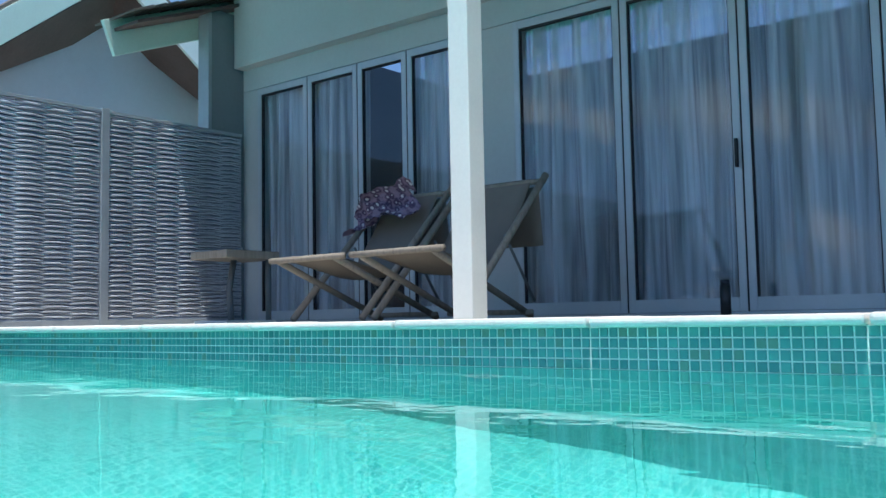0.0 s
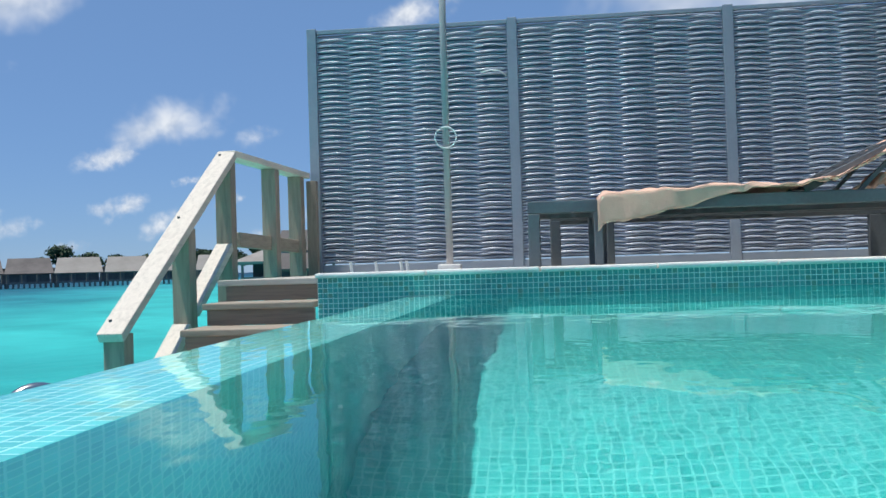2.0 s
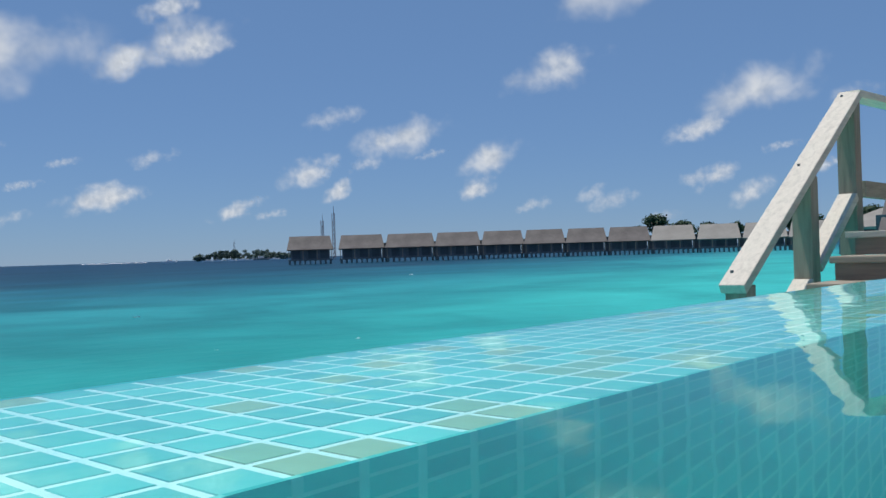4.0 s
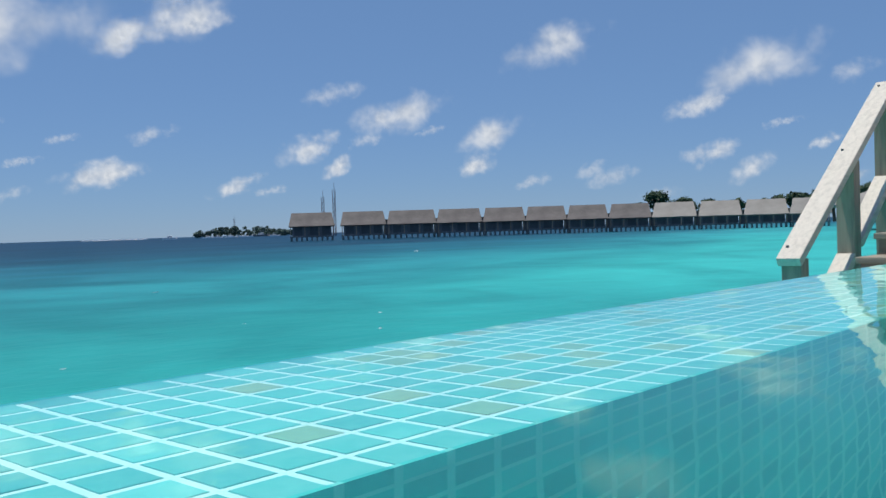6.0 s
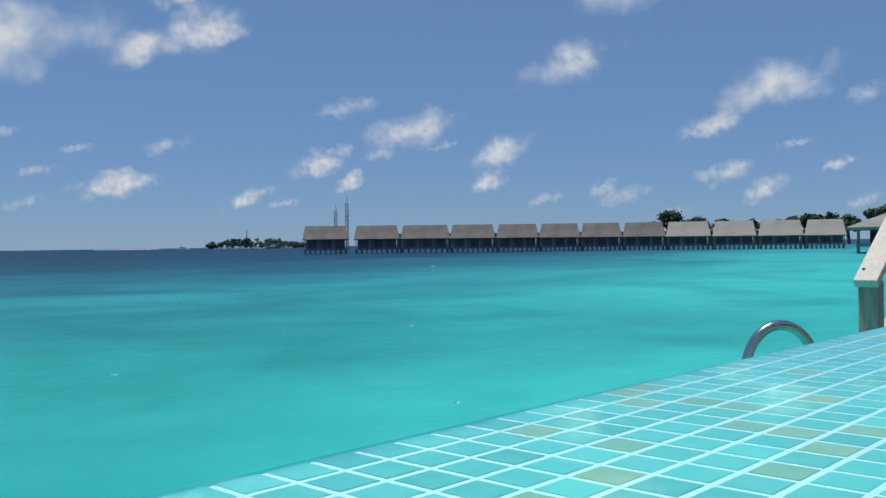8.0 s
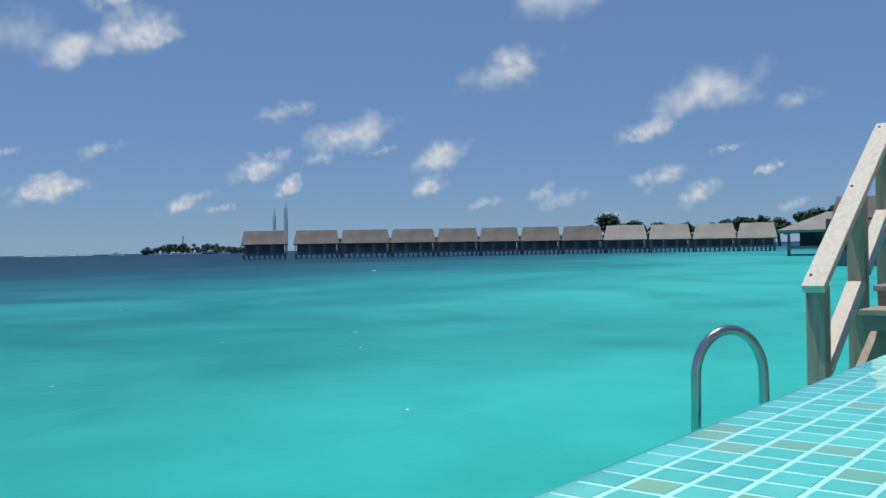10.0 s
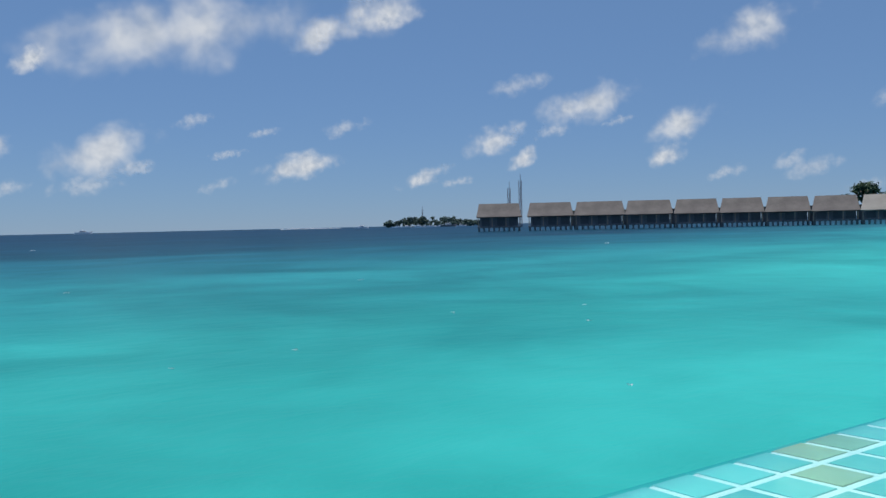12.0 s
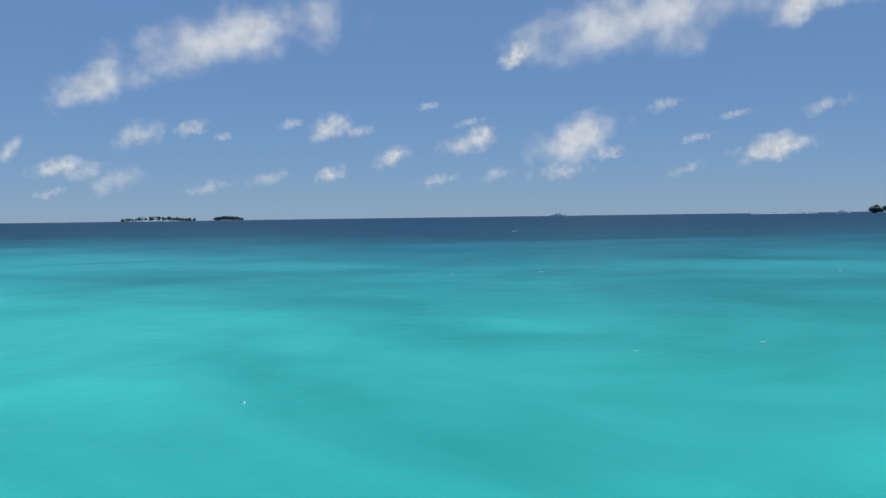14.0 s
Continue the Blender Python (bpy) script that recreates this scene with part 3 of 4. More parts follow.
# ---- stairs and rail down to the sea ----
stairs = thing("stairs", "weathered timber steps from the deck down to the sea", "stairs")
SX0, SX1 = -1.80, WALL_END - 0.035
# Risers in a darker timber than the treads: their shade put into colour.
part("riser", box(SX0 + 0.02, SX1, 4.615, 4.635, -0.012, 0.063), M["deck_x"], stairs)
for k in range(3):
    z, y = -0.013 - 0.105 * k, 4.33 - 0.27 * k
    part("tread", box(SX0, SX1, y, y + 0.29, z - 0.03, z, 0.006), M["wood_x"], stairs)
    part("riser", box(SX0 + 0.02, SX1, y + 0.015, y + 0.035, z - 0.104, z - 0.031), M["deck_x"], stairs)
part("stringer", beam((SX0 + 0.01, 4.7, -0.12), (SX0 + 0.01, 3.72, -0.64), 0.04, 0.22), M["wood_y"], stairs)
part("stringer", beam((SX1 - 0.01, 4.7, -0.14), (SX1 - 0.01, 3.72, -0.66), 0.04, 0.2), M["wood_y"], stairs)

rail = thing("stair_rail", "timber handrail beside the sea steps, sunlit tone in its colour", "handrail")
RX = -2.04
hand = part("handrail", beam((RX - 0.01, 5.45, 0.842), (RX - 0.005, 3.90, -0.135), 0.115, 0.045, 0.006), M["rail_sunlit"], rail, "sloping handrail in a painted sunlit cream tone")
for y0, z0, y1, z1 in ((5.35, 0.285, 4.79, -0.077), (4.69, -0.142, 4.03, -0.568)):
    part("mid_rail", beam((RX - 0.005, y0, z0), (RX - 0.005, y1, z1), 0.10, 0.045, 0.006), M["rail_sunlit"], rail, "lower rail between the posts in a painted sunlit cream tone")
part("top_rail", beam((RX - 0.01, 5.43, 0.842), (-1.905, 6.62, 0.815), 0.115, 0.04, 0.006), M["rail_sunlit"], rail)
part("low_rail", beam((RX + 0.02, 5.5, 0.33), (-1.905, 6.60, 0.30), 0.04, 0.09, 0.006), M["wood_y"], rail)
for x, y, z0, z1 in ((RX - 0.01, 5.40, -0.3, 0.80), (RX - 0.008, 4.74, -0.75, 0.37), (RX - 0.006, 3.98, -1.9, -0.12), (-1.965, 6.02, -1.9, 0.805), (-1.925, 6.5, -1.9, 0.80)):
    post = part("post", box(x - 0.048, x + 0.048, y - 0.048, y + 0.048, z0, z1, 0.006), M["wood_z"], rail)
for y, z in ((5.40, 0.81), (4.76, 0.407), (3.98, -0.085)):
    for dx in (-0.028, 0.028):
        bx = RX - 0.008 + dx
        bm = tube([(bx, y + 0.4 * dx, z - 0.03), (bx, y + 0.4 * dx, z + 0.028)], 0.0075, 8)
        part("bolt", bm, M["dark_metal"], hand)

part("end_board", box(-1.872, -1.80, 6.58, 6.64, 0.05, 0.775, 0.004), M["wood_z"], rail)

# sea ladder handle
ladder = thing("ladder_rail", "arched stainless steel grab rail of the sea ladder", "ladder")
LX, LY, LZ = -2.712, 4.454, -0.415
pts = [(LX - 0.16, LY - 0.16, -1.7)] + [(LX - 0.15 * math.cos(a), LY - 0.15 * math.cos(a), LZ - 0.28 + 0.28 * math.sin(a)) for a in np.linspace(0, math.pi, 25)] + [(LX + 0.16, LY + 0.16, -1.7)]
part("grab_rail", tube(pts, 0.031, 14), M["steel"], ladder, "", True)

# ---- shower on the side deck ----
shower = thing("shower", "slim steel outdoor shower pole on the deck edge", "shower")
SHX, SHY = -0.64, 4.62
part("pole", tube([(SHX, SHY, COPE), (SHX, SHY, 2.35)], 0.017, 14), M["pole"], shower, "", True)
part("base_plate", box(SHX - 0.055, SHX + 0.055, SHY - 0.055, SHY + 0.055, COPE - 0.003, COPE + 0.025, 0.006), M["coping"], shower)
part("towel_ring", tube([(SHX + 0.052 * math.cos(a), SHY - 0.03, 0.762 + 0.052 * math.sin(a)) for a in np.linspace(0, math.tau, 25)], 0.004, 6), M["white"], shower, "white ring hung on the pole", True)
part("shower_head", tube([(SHX, SHY, 2.33), (SHX, SHY - 0.12, 2.38), (SHX, SHY - 0.3, 2.36)], 0.014, 10), M["steel"], shower, "", True)
for x in (-1.16, -1.03, -0.90, -0.87):
    tap = thing("deck_light", "small pale upright deck fitting", "deck light", "fittings along the deck edge", at=(x, 4.75, COPE))
    part("stem", tube([(0, 0, -0.005), (-0.006, 0, 0.05)], 0.008, 8), M["white"], tap)


# ---- sun loungers ----
def lounger(x, y, z, label, rise=0.29):
    L, W, H = 2.0, 0.66, 0.31
    top = thing("sun_lounger", label, "sun lounger", "loungers on the side deck", at=(x, y, z))
    for yy in (0.02, W - 0.06):
        part("side_rail", box(0, L, yy, yy + 0.04, H - 0.06, H, 0.006), M["dark_metal"], top)
        for xx, w in ((0.0, 0.055), (0.31, 0.04), (L - 0.105, 0.10)):
            part("leg", box(xx, xx + w, yy - 0.004, yy + 0.044, 0, H - 0.061, 0.005), M["dark_metal"], top)
    part("end_rail", box(0.0, 0.04, 0.06, W - 0.06, H - 0.06, H - 0.002, 0.005), M["dark_metal"], top)
    part("end_rail", box(L - 0.04, L, 0.06, W - 0.06, H - 0.06, H - 0.002, 0.005), M["dark_metal"], top)
    for k in range(14):
        part("slat", box(0.06 + k * 0.092, 0.06 + k * 0.092 + 0.07, 0.062, W - 0.062, H - 0.028, H - 0.01), M["dark_metal"], top)
    # raised backrest
    a, b = Vector((1.28, 0, H + 0.01)), Vector((1.88, 0, H + 0.01 + rise))
    for yy in (0.08, W - 0.1):
        part("backrest_frame", beam((a.x, yy, a.z), (b.x, yy, b.z), 0.03, 0.035), M["dark_metal"], top)
        part("strut", beam((1.50, yy, H - 0.03), (1.72, yy, H + 0.02 + 0.6 * rise), 0.02, 0.02, 0.002), M["dark_metal"], top)
    for k in range(7):
        p = a.lerp(b, (k + 0.5) / 7)
        part("backrest_slat", beam((p.x, 0.1, p.z), (p.x, W - 0.12, p.z), 0.06, 0.014, 0.002), M["dark_metal"], top)
    return top


lounger(-0.25, 4.47, COPE, "dark grey metal sun lounger with raised backrest, beige towel on it")
lounger(-0.14, 5.25, COPE, "dark grey metal sun lounger lying flat, by the fence", 0.0)


def towel():
    """The towel lies along the lounger, wraps its foot end side and hangs over the head."""
    z0 = COPE + 0.31
    path = [(0.02, z0 - 0.02), (0.05, z0 + 0.02), (0.30, z0 + 0.026), (0.70, z0 + 0.03), (0.95, z0 + 0.024), (1.10, z0 + 0.05), (1.35, z0 + 0.17), (1.58, z0 + 0.325), (1.615, z0 + 0.33), (1.625, z0 + 0.26), (1.63, z0 + 0.14)]
    ln = [0.0]
    for p, q in zip(path, path[1:]):
        ln.append(ln[-1] + math.dist(p, q))

    def f(u, v):
        s = u * ln[-1]
        k = next(i for i in range(len(ln) - 1) if s <= ln[i + 1] + 1e-9)
        a = (s - ln[k]) / (ln[k + 1] - ln[k])
        x = path[k][0] + a * (path[k + 1][0] - path[k][0])
        z = path[k][1] + a * (path[k + 1][1] - path[k][1])
        drop = max(0.0, 0.14 - 0.15 * max(0.0, (x - 0.15) / 0.75)) if x < 1.1 else 0.02
        hang = max(0.0, (0.22 - v) / 0.22)
        y = 4.44 + 0.012 * hang + 0.62 * max(0.0, v - 0.22) / 0.78 - 0.014 * math.sin(x * 9.0) * hang
        z -= drop * hang
        w = noise.noise((x * 5, y * 5, 3.1)) * 0.034 + noise.noise((x * 14, y * 14, 7.7)) * 0.017
        return (x + 0.055 + 0.02 * hang * math.sin(4 * x), y - abs(w) * hang * 1.4, z + abs(w) + 0.004)

    return thicken(sheet(90, 34, f), 0.008)


tagged(link("towel", towel(), M["towel"], None, True), "beige towel spread over the sun lounger, hanging at its side", "towel")
bm = sheet(20, 12, lambda u, v: (1.35 + 0.30 * u + 0.02 * math.sin(9 * v), 4.62 + 0.35 * v, COPE + 0.325 + 0.20 * u * math.sin(math.pi * min(1, u + 0.25)) + 0.025 * math.sin(7 * u + 5 * v)))
tagged(link("folded_towel", thicken(bm, 0.02), M["towel"], None, True), "crumpled beige towel under the raised backrest", "towel")

# ---- house front ----
house_wall = thing("wall_house", "pale grey-green house front behind the terrace", "wall", "", "structure")
part("wall_panel", box(FACE_X + 0.02, FACE_X + 0.2, 3.632, 4.10, DECK, DOOR_TOP + 0.0), M["wall"], house_wall)
part("wall_panel", box(FACE_X + 0.02, FACE_X + 0.2, -4.5, 6.76, DOOR_TOP + 0.005, 3.4), M["wall"], house_wall)
part("wall_panel", box(FACE_X + 0.02, FACE_X + 0.2, 6.542, 6.76, DECK, DOOR_TOP), M["wall"], house_wall)
part("wall_panel", box(FACE_X + 0.02, FACE_X + 0.2, -4.5, -1.4, DECK, DOOR_TOP), M["wall"], house_wall)
structure("wall_wing", box(5.225, FACE_X + 0.2, 6.765, 6.90, DECK, 3.05), M["wing"], "short wing wall at the end of the terrace, coloured dark for roof shade", "wall")
structure("wing_trim", box(5.185, 5.223, 6.755, 6.91, DECK, 3.05, 0.004), M["frame"], "grey corner trim of the wing wall", "trim")
structure("room_shell", box(FACE_X + 3.2, FACE_X + 3.3, -4.4, 6.7, DECK, 2.9), M["dark_room"], "back wall of the bedroom, coloured dark for the unlit room", "wall")
structure("room_floor", box(FACE_X + 0.21, FACE_X + 3.2, -4.4, 6.7, DECK - 0.03, DECK), M["dark_room"], "bedroom floor, coloured dark for the unlit room", "floor")
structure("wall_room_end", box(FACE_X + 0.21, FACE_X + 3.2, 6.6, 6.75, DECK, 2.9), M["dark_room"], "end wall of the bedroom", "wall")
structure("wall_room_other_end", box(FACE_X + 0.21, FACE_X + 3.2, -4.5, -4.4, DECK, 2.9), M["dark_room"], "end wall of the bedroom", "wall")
structure("ceiling", box(3.165, FACE_X + 3.3, -4.5, 5.9, 3.405, 3.5), M["wall"], "grey-green terrace and room ceiling", "ceiling")
# Unseen beam and eave, added to cut sky light and reflection in the doors.
structure("sky_block_beam", box(3.16, 3.40, -4.5, 5.85, 2.85, 3.40, 0.006), M["white"], "unseen white beam added along the porch edge to block sky light", "beam")
bm = bmesh.new()
bm.faces.new([bm.verts.new(p) for p in ((2.95, -4.5, 3.41), (3.16, -4.5, 3.50), (3.16, 5.85, 3.50), (2.95, 5.85, 3.41))])
structure("eave", thicken(bm, 0.05), M["soffit"], "unseen sloping eave added to the porch roof to block sky light", "roof")
structure("ceiling_end", box(4.45, FACE_X + 3.3, 5.9, 6.76, 3.405, 3.5), M["wall"], "narrow end of the terrace ceiling", "ceiling")
structure("fascia_beam", box(FACE_X - 0.10, FACE_X + 0.018, -4.5, 6.75, 2.52, 3.4, 0.006), M["wall"], "beam above the folding doors", "beam")


def glass_door(y0, y1, curtain, label, handle=False):
    """A framed glass leaf; y0 > y1."""
    y0, y1 = max(y0, y1), min(y0, y1)
    x = FACE_X
    top = thing("door_leaf", label, "glass door", "folding doors of the house front")
    w = 0.055
    zb, zt = DECK + 0.02, DOOR_TOP - 0.008
    part("stile", box(x, x + 0.05, y0 - w, y0 - 0.006, zb, zt, 0.004), M["alu"], top)
    part("stile", box(x, x + 0.05, y1 + 0.006, y1 + w, zb, zt, 0.004), M["alu"], top)
    part("rail", box(x, x + 0.05, y1 + w, y0 - w, zt - 0.06, zt, 0.004), M["alu"], top)
    part("rail", box(x, x + 0.05, y1 + w, y0 - w, zb, zb + 0.085, 0.004), M["alu"], top)
    pane = part("pane", box(x + 0.02, x + 0.026, y1 + w + 0.007, y0 - w - 0.007, zb + 0.085, zt - 0.073), M["glass"], top)
    pane.visible_shadow = False
    for a, b in ((y1 + w, y1 + w + 0.007), (y0 - w - 0.007, y0 - w)):
        part("seal", box(x + 0.008, x + 0.04, a, b, zb + 0.086, zt - 0.061), M["black"], pane)
    part("seal", box(x + 0.008, x + 0.04, y1 + w + 0.008, y0 - w - 0.008, zt - 0.073, zt - 0.061), M["black"], pane)
    part("gap", box(x + 0.004, x + 0.048, y1 - 0.005, y1 + 0.005, zb, zt), M["black"], top)
    if handle:
        part("handle", box(x - 0.03, x - 0.004, y1 + 0.02, y1 + 0.04, 1.02, 1.20, 0.006), M["black"], top, "black door handle")
    if curtain:
        ph = random.Random(int(y0 * 100)).uniform(0, 6)

        def f(u, v):
            yy = y1 + 0.01 + ((y0 if y0 in (6.536, 3.629) else y0 + 0.09) - y1 - 0.02) * u
            amp = 0.046 + 0.016 * math.sin(5.1 * u + ph)
            return (x + 0.122 + amp * math.sin(u * 30 + ph + 1.4 * math.sin(6 * u + 0.5 * v)) + 0.012 * math.sin(3 * v + 7 * u), yy + 0.012 * math.sin(4 * v + 11 * u), DECK + 0.03 + (DOOR_TOP - DECK - 0.05) * v)

        tagged(link("curtain", sheet(90, 10, f), M["curtain"], None, True), "sheer white curtain drawn behind the glass door", "curtain", "curtains behind the doors")


LEAVES = [(6.536, 5.851, True), (5.851, 5.231, True), (5.231, 4.673, False), (4.673, 4.105, True), (3.629, 2.748, True), (2.748, 1.936, True), (1.936, 1.11, True), (1.11, 0.28, True), (0.28, -0.55, True), (-0.55, -1.39, True)]
for k, (a, b, c) in enumerate(LEAVES):
    glass_door(a, b, c, "grey aluminium glass door leaf" + (" with a sheer curtain behind it" if c else " standing open to the dark room"), k in (2, 5))
structure("door_track", box(FACE_X - 0.03, FACE_X + 0.09, -1.39, 6.54, DECK, DECK + 0.018), M["alu"], "low aluminium track of the folding doors", "trim")

# Wall out of view, added to hold side light back from the doors.
structure("wall_light_block", box(3.3, FACE_X + 0.0, -1.75, -1.6, DECK, 3.4), M["wall"], "unseen end wall added to keep light off the doors", "wall")

# porch column
col = thing("column", "white square timber column on the terrace edge", "column")
part("shaft", box(3.225, 3.335, 2.265, 2.375, COPE, 2.848, 0.006), M["white"], col)
part("foot", box(3.229, 3.331, 2.269, 2.371, COPE - 0.03, COPE - 0.001), M["white"], col)

# roofs: own barge board, then the neighbouring villa
roof = thing("porch_roof", "pitched porch roof with pale barge board and dark shingles", "roof")
A0, A1 = Vector((4.34, 7.05, 2.62)), Vector((7.4, 7.05, 3.82))
part("barge_board", beam(A0, A1, 0.04, 0.32, 0.006), M["mint"], roof, "pale green barge board")
part("soffit", beam(A0 + Vector((0.05, -0.2, 0.08)), A1 + Vector((0.05, -0.2, 0.08)), 0.36, 0.03), M["soffit"], roof)
for k in range(24):
    p = A0.lerp(A1, k / 24) + Vector((0, -0.1, 0.16))
    q = A0.lerp(A1, (k + 1.5) / 24) + Vector((0, -0.1, 0.175))
    part("shingle", beam(p, q, 0.62, 0.016, 0.002), M["shingle"], roof)

villa = thing("neighbouring_villa", "neighbouring villa gable with grey wall and pale barge boards", "house")
gx0, gxa, gx1, gz0, gza = 3.35, 5.95, 8.75, 2.31, 4.41
bm = bmesh.new()
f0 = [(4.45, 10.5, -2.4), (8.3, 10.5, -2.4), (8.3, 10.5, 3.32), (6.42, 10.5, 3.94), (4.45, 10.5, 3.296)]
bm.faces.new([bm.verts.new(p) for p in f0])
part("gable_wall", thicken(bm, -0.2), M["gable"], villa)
part("wall_trim", box(4.46, 8.29, 10.46, 10.495, 2.88, 2.98, 0.004), M["alu"], villa)
part("barge_board", beam((gx0, 9.5, gz0 + 0.02), (gxa, 9.5, gza + 0.02), 0.05, 0.30, 0.006), M["mint"], villa)
part("barge_board", beam((gxa, 9.5, gza), (gx1, 9.5, gz0), 0.05, 0.30, 0.006), M["white"], villa)
for foot_x, wall_foot in ((gx0, (4.45, 10.5, 3.296)), (gx1, (8.3, 10.5, 3.32))):
    bm = bmesh.new()
    bm.faces.new([bm.verts.new(p) for p in ((foot_x, 9.53, gz0 - 0.17), (gxa, 9.53, gza - 0.17), (6.42, 10.5, 3.94), wall_foot)])
    part("soffit", thicken(bm, 0.02), M["soffit"], villa)
part("roof", beam((gx0 - 0.1, 9.86, gz0 + 0.14), (gxa, 9.86, gza + 0.24), 0.7, 0.05), M["shingle"], villa)
part("roof", beam((gxa, 9.86, gza + 0.24), (gx1 + 0.1, 9.86, gz0 + 0.14), 0.7, 0.05), M["shingle"], villa)


# ---- terrace furniture ----
def sling_chair(y0, y1, label):
    top = thing("deck_chair", label, "deck chair", "deck chairs on the terrace", at=(3.55, y0, DECK))
    w = y1 - y0
    for y in (0.02, w - 0.02):
        part("long_rail", tube([(0.15, y, 0.016), (0.975, y, 0.825)], 0.021, 10), M["chair_wood"], top, "", True)
    for y in (0.07, w - 0.07):
        part("seat_rail", tube([(0.0, y, 0.35), (0.86, y, 0.016)], 0.019, 10), M["chair_wood"], top, "", True)
        part("back_prop", tube([(0.62, y, 0.46), (0.90, y, 0.10)], 0.008, 8), M["dark_metal"], top, "", True)
    part("top_bar", tube([(0.93, 0.0, 0.785), (0.93, w, 0.785)], 0.017, 10), M["chair_wood"], top, "", True)
    part("front_bar", tube([(0.0, 0.0, 0.355), (0.0, w, 0.355)], 0.018, 10), M["chair_wood"], top, "", True)
    part("foot_bar", tube([(0.80, 0.02, 0.035), (0.80, w - 0.02, 0.035)], 0.016, 10), M["chair_wood"], top, "", True)

    def f(u, v):
        p = [(0.0, 0.37), (0.22, 0.325), (0.48, 0.27), (0.62, 0.36), (0.78, 0.57), (0.93, 0.805)]
        s = u * 5
        k = min(int(s), 4)
        a = s - k
        a = a * a * (3 - 2 * a) * 0.35 + a * 0.65
        x, z = p[k][0] + a * (p[k + 1][0] - p[k][0]), p[k][1] + a * (p[k + 1][1] - p[k][1])
        return (x, 0.09 + (w - 0.18) * v, z - 0.02 * math.sin(math.pi * v) * math.sin(math.pi * u))

    part("sling", thicken(sheet(30, 8, f), 0.006), M["canvas"], top, "taupe canvas sling", True)
    bm = sheet(8, 6, lambda u, v: (0.955 + 0.02 * math.sin(6 * v) + 0.04 * u, 0.06 + (w - 0.12) * v, 0.76 - 0.34 * u))
    part("back_flap", thicken(bm, 0.005), M["canvas"], top, "canvas flap behind the backrest", True)


sling_chair(3.37, 3.97, "weathered wooden deck chair with taupe canvas, printed garment over it")
sling_chair(2.68, 3.32, "weathered wooden deck chair with taupe canvas behind the column")


def garment_f(u, v):
    y = 4.03 - 0.50 * u
    x = 4.28 + 0.13 * math.sin(math.pi * v) + 0.07 * v
    z = 0.775 + 0.10 * u + 0.22 * (v - 0.35) - 0.05 * abs(2 * u - 1) ** 3
    k = noise.noise((u * 4.5, v * 4.5, 0.3)) * 0.07 + noise.noise((u * 11, v * 11, 5.0)) * 0.03
    return (x - 0.08 - k, y + 0.05 * math.sin(7 * v + 3), z + 0.6 * k)


tagged(link("garment", sheet(50, 40, garment_f), M["print"], None, True), "dark purple flower-print garment thrown over the deck chair", "clothing")

table = thing("side_table", "small dark wooden side table beside the deck chairs", "side table")
part("tabletop", box(3.80, 4.25, 4.70, 5.09, 0.545, 0.60, 0.006), M["chair_wood"], table)
part("leg", tube([(4.02, 4.93, DECK), (4.0, 4.93, 0.35), (4.04, 4.93, 0.55)], 0.022, 10), M["dark_metal"], table, "", True)
part("leg", tube([(4.20, 4.76, DECK), (4.20, 4.76, 0.55)], 0.02, 10), M["dark_metal"], table, "", True)
part("base", box(3.82, 4.23, 4.72, 5.07, DECK - 0.004, DECK + 0.02, 0.004), M["coping"], table)
tray = thing("ashtray", "small dark dish on the side table", "dish")
part("bowl", tube([(4.08, 4.9, 0.599), (4.08, 4.9, 0.615)], 0.03, 12), M["pot"], tray)
part("stub", tube([(4.08, 4.9, 0.613), (4.07, 4.88, 0.63)], 0.006, 6), M["jug"], tray)
bottle = thing("water_bottle", "grey plastic bottle standing beside the deck chair", "bottle")
part("body", tube([(4.9, 3.62, DECK), (4.9, 3.62, 0.30)], 0.042, 14), M["jug"], bottle, "", True)
part("neck", tube([(4.9, 3.62, 0.299), (4.9, 3.62, 0.345)], 0.022, 12), M["jug"], bottle, "", True)
flask = thing("flask", "dark metal flask standing by the glass doors", "flask")
part("body", tube([(5.2, 1.93, DECK), (5.2, 1.93, 0.285)], 0.03, 14), M["pot"], flask, "", True)
part("cap", tube([(5.2, 1.93, 0.284), (5.2, 1.93, 0.315)], 0.026, 14), M["pot"], flask, "", True)


# ---- across the lagoon ----
EYE = Vector((-0.45, -0.4, 0.0))


def polar(az, d, z=0.0):
    return EYE + Vector((-math.sin(radians(az)) * d, math.cos(radians(az)) * d, z))


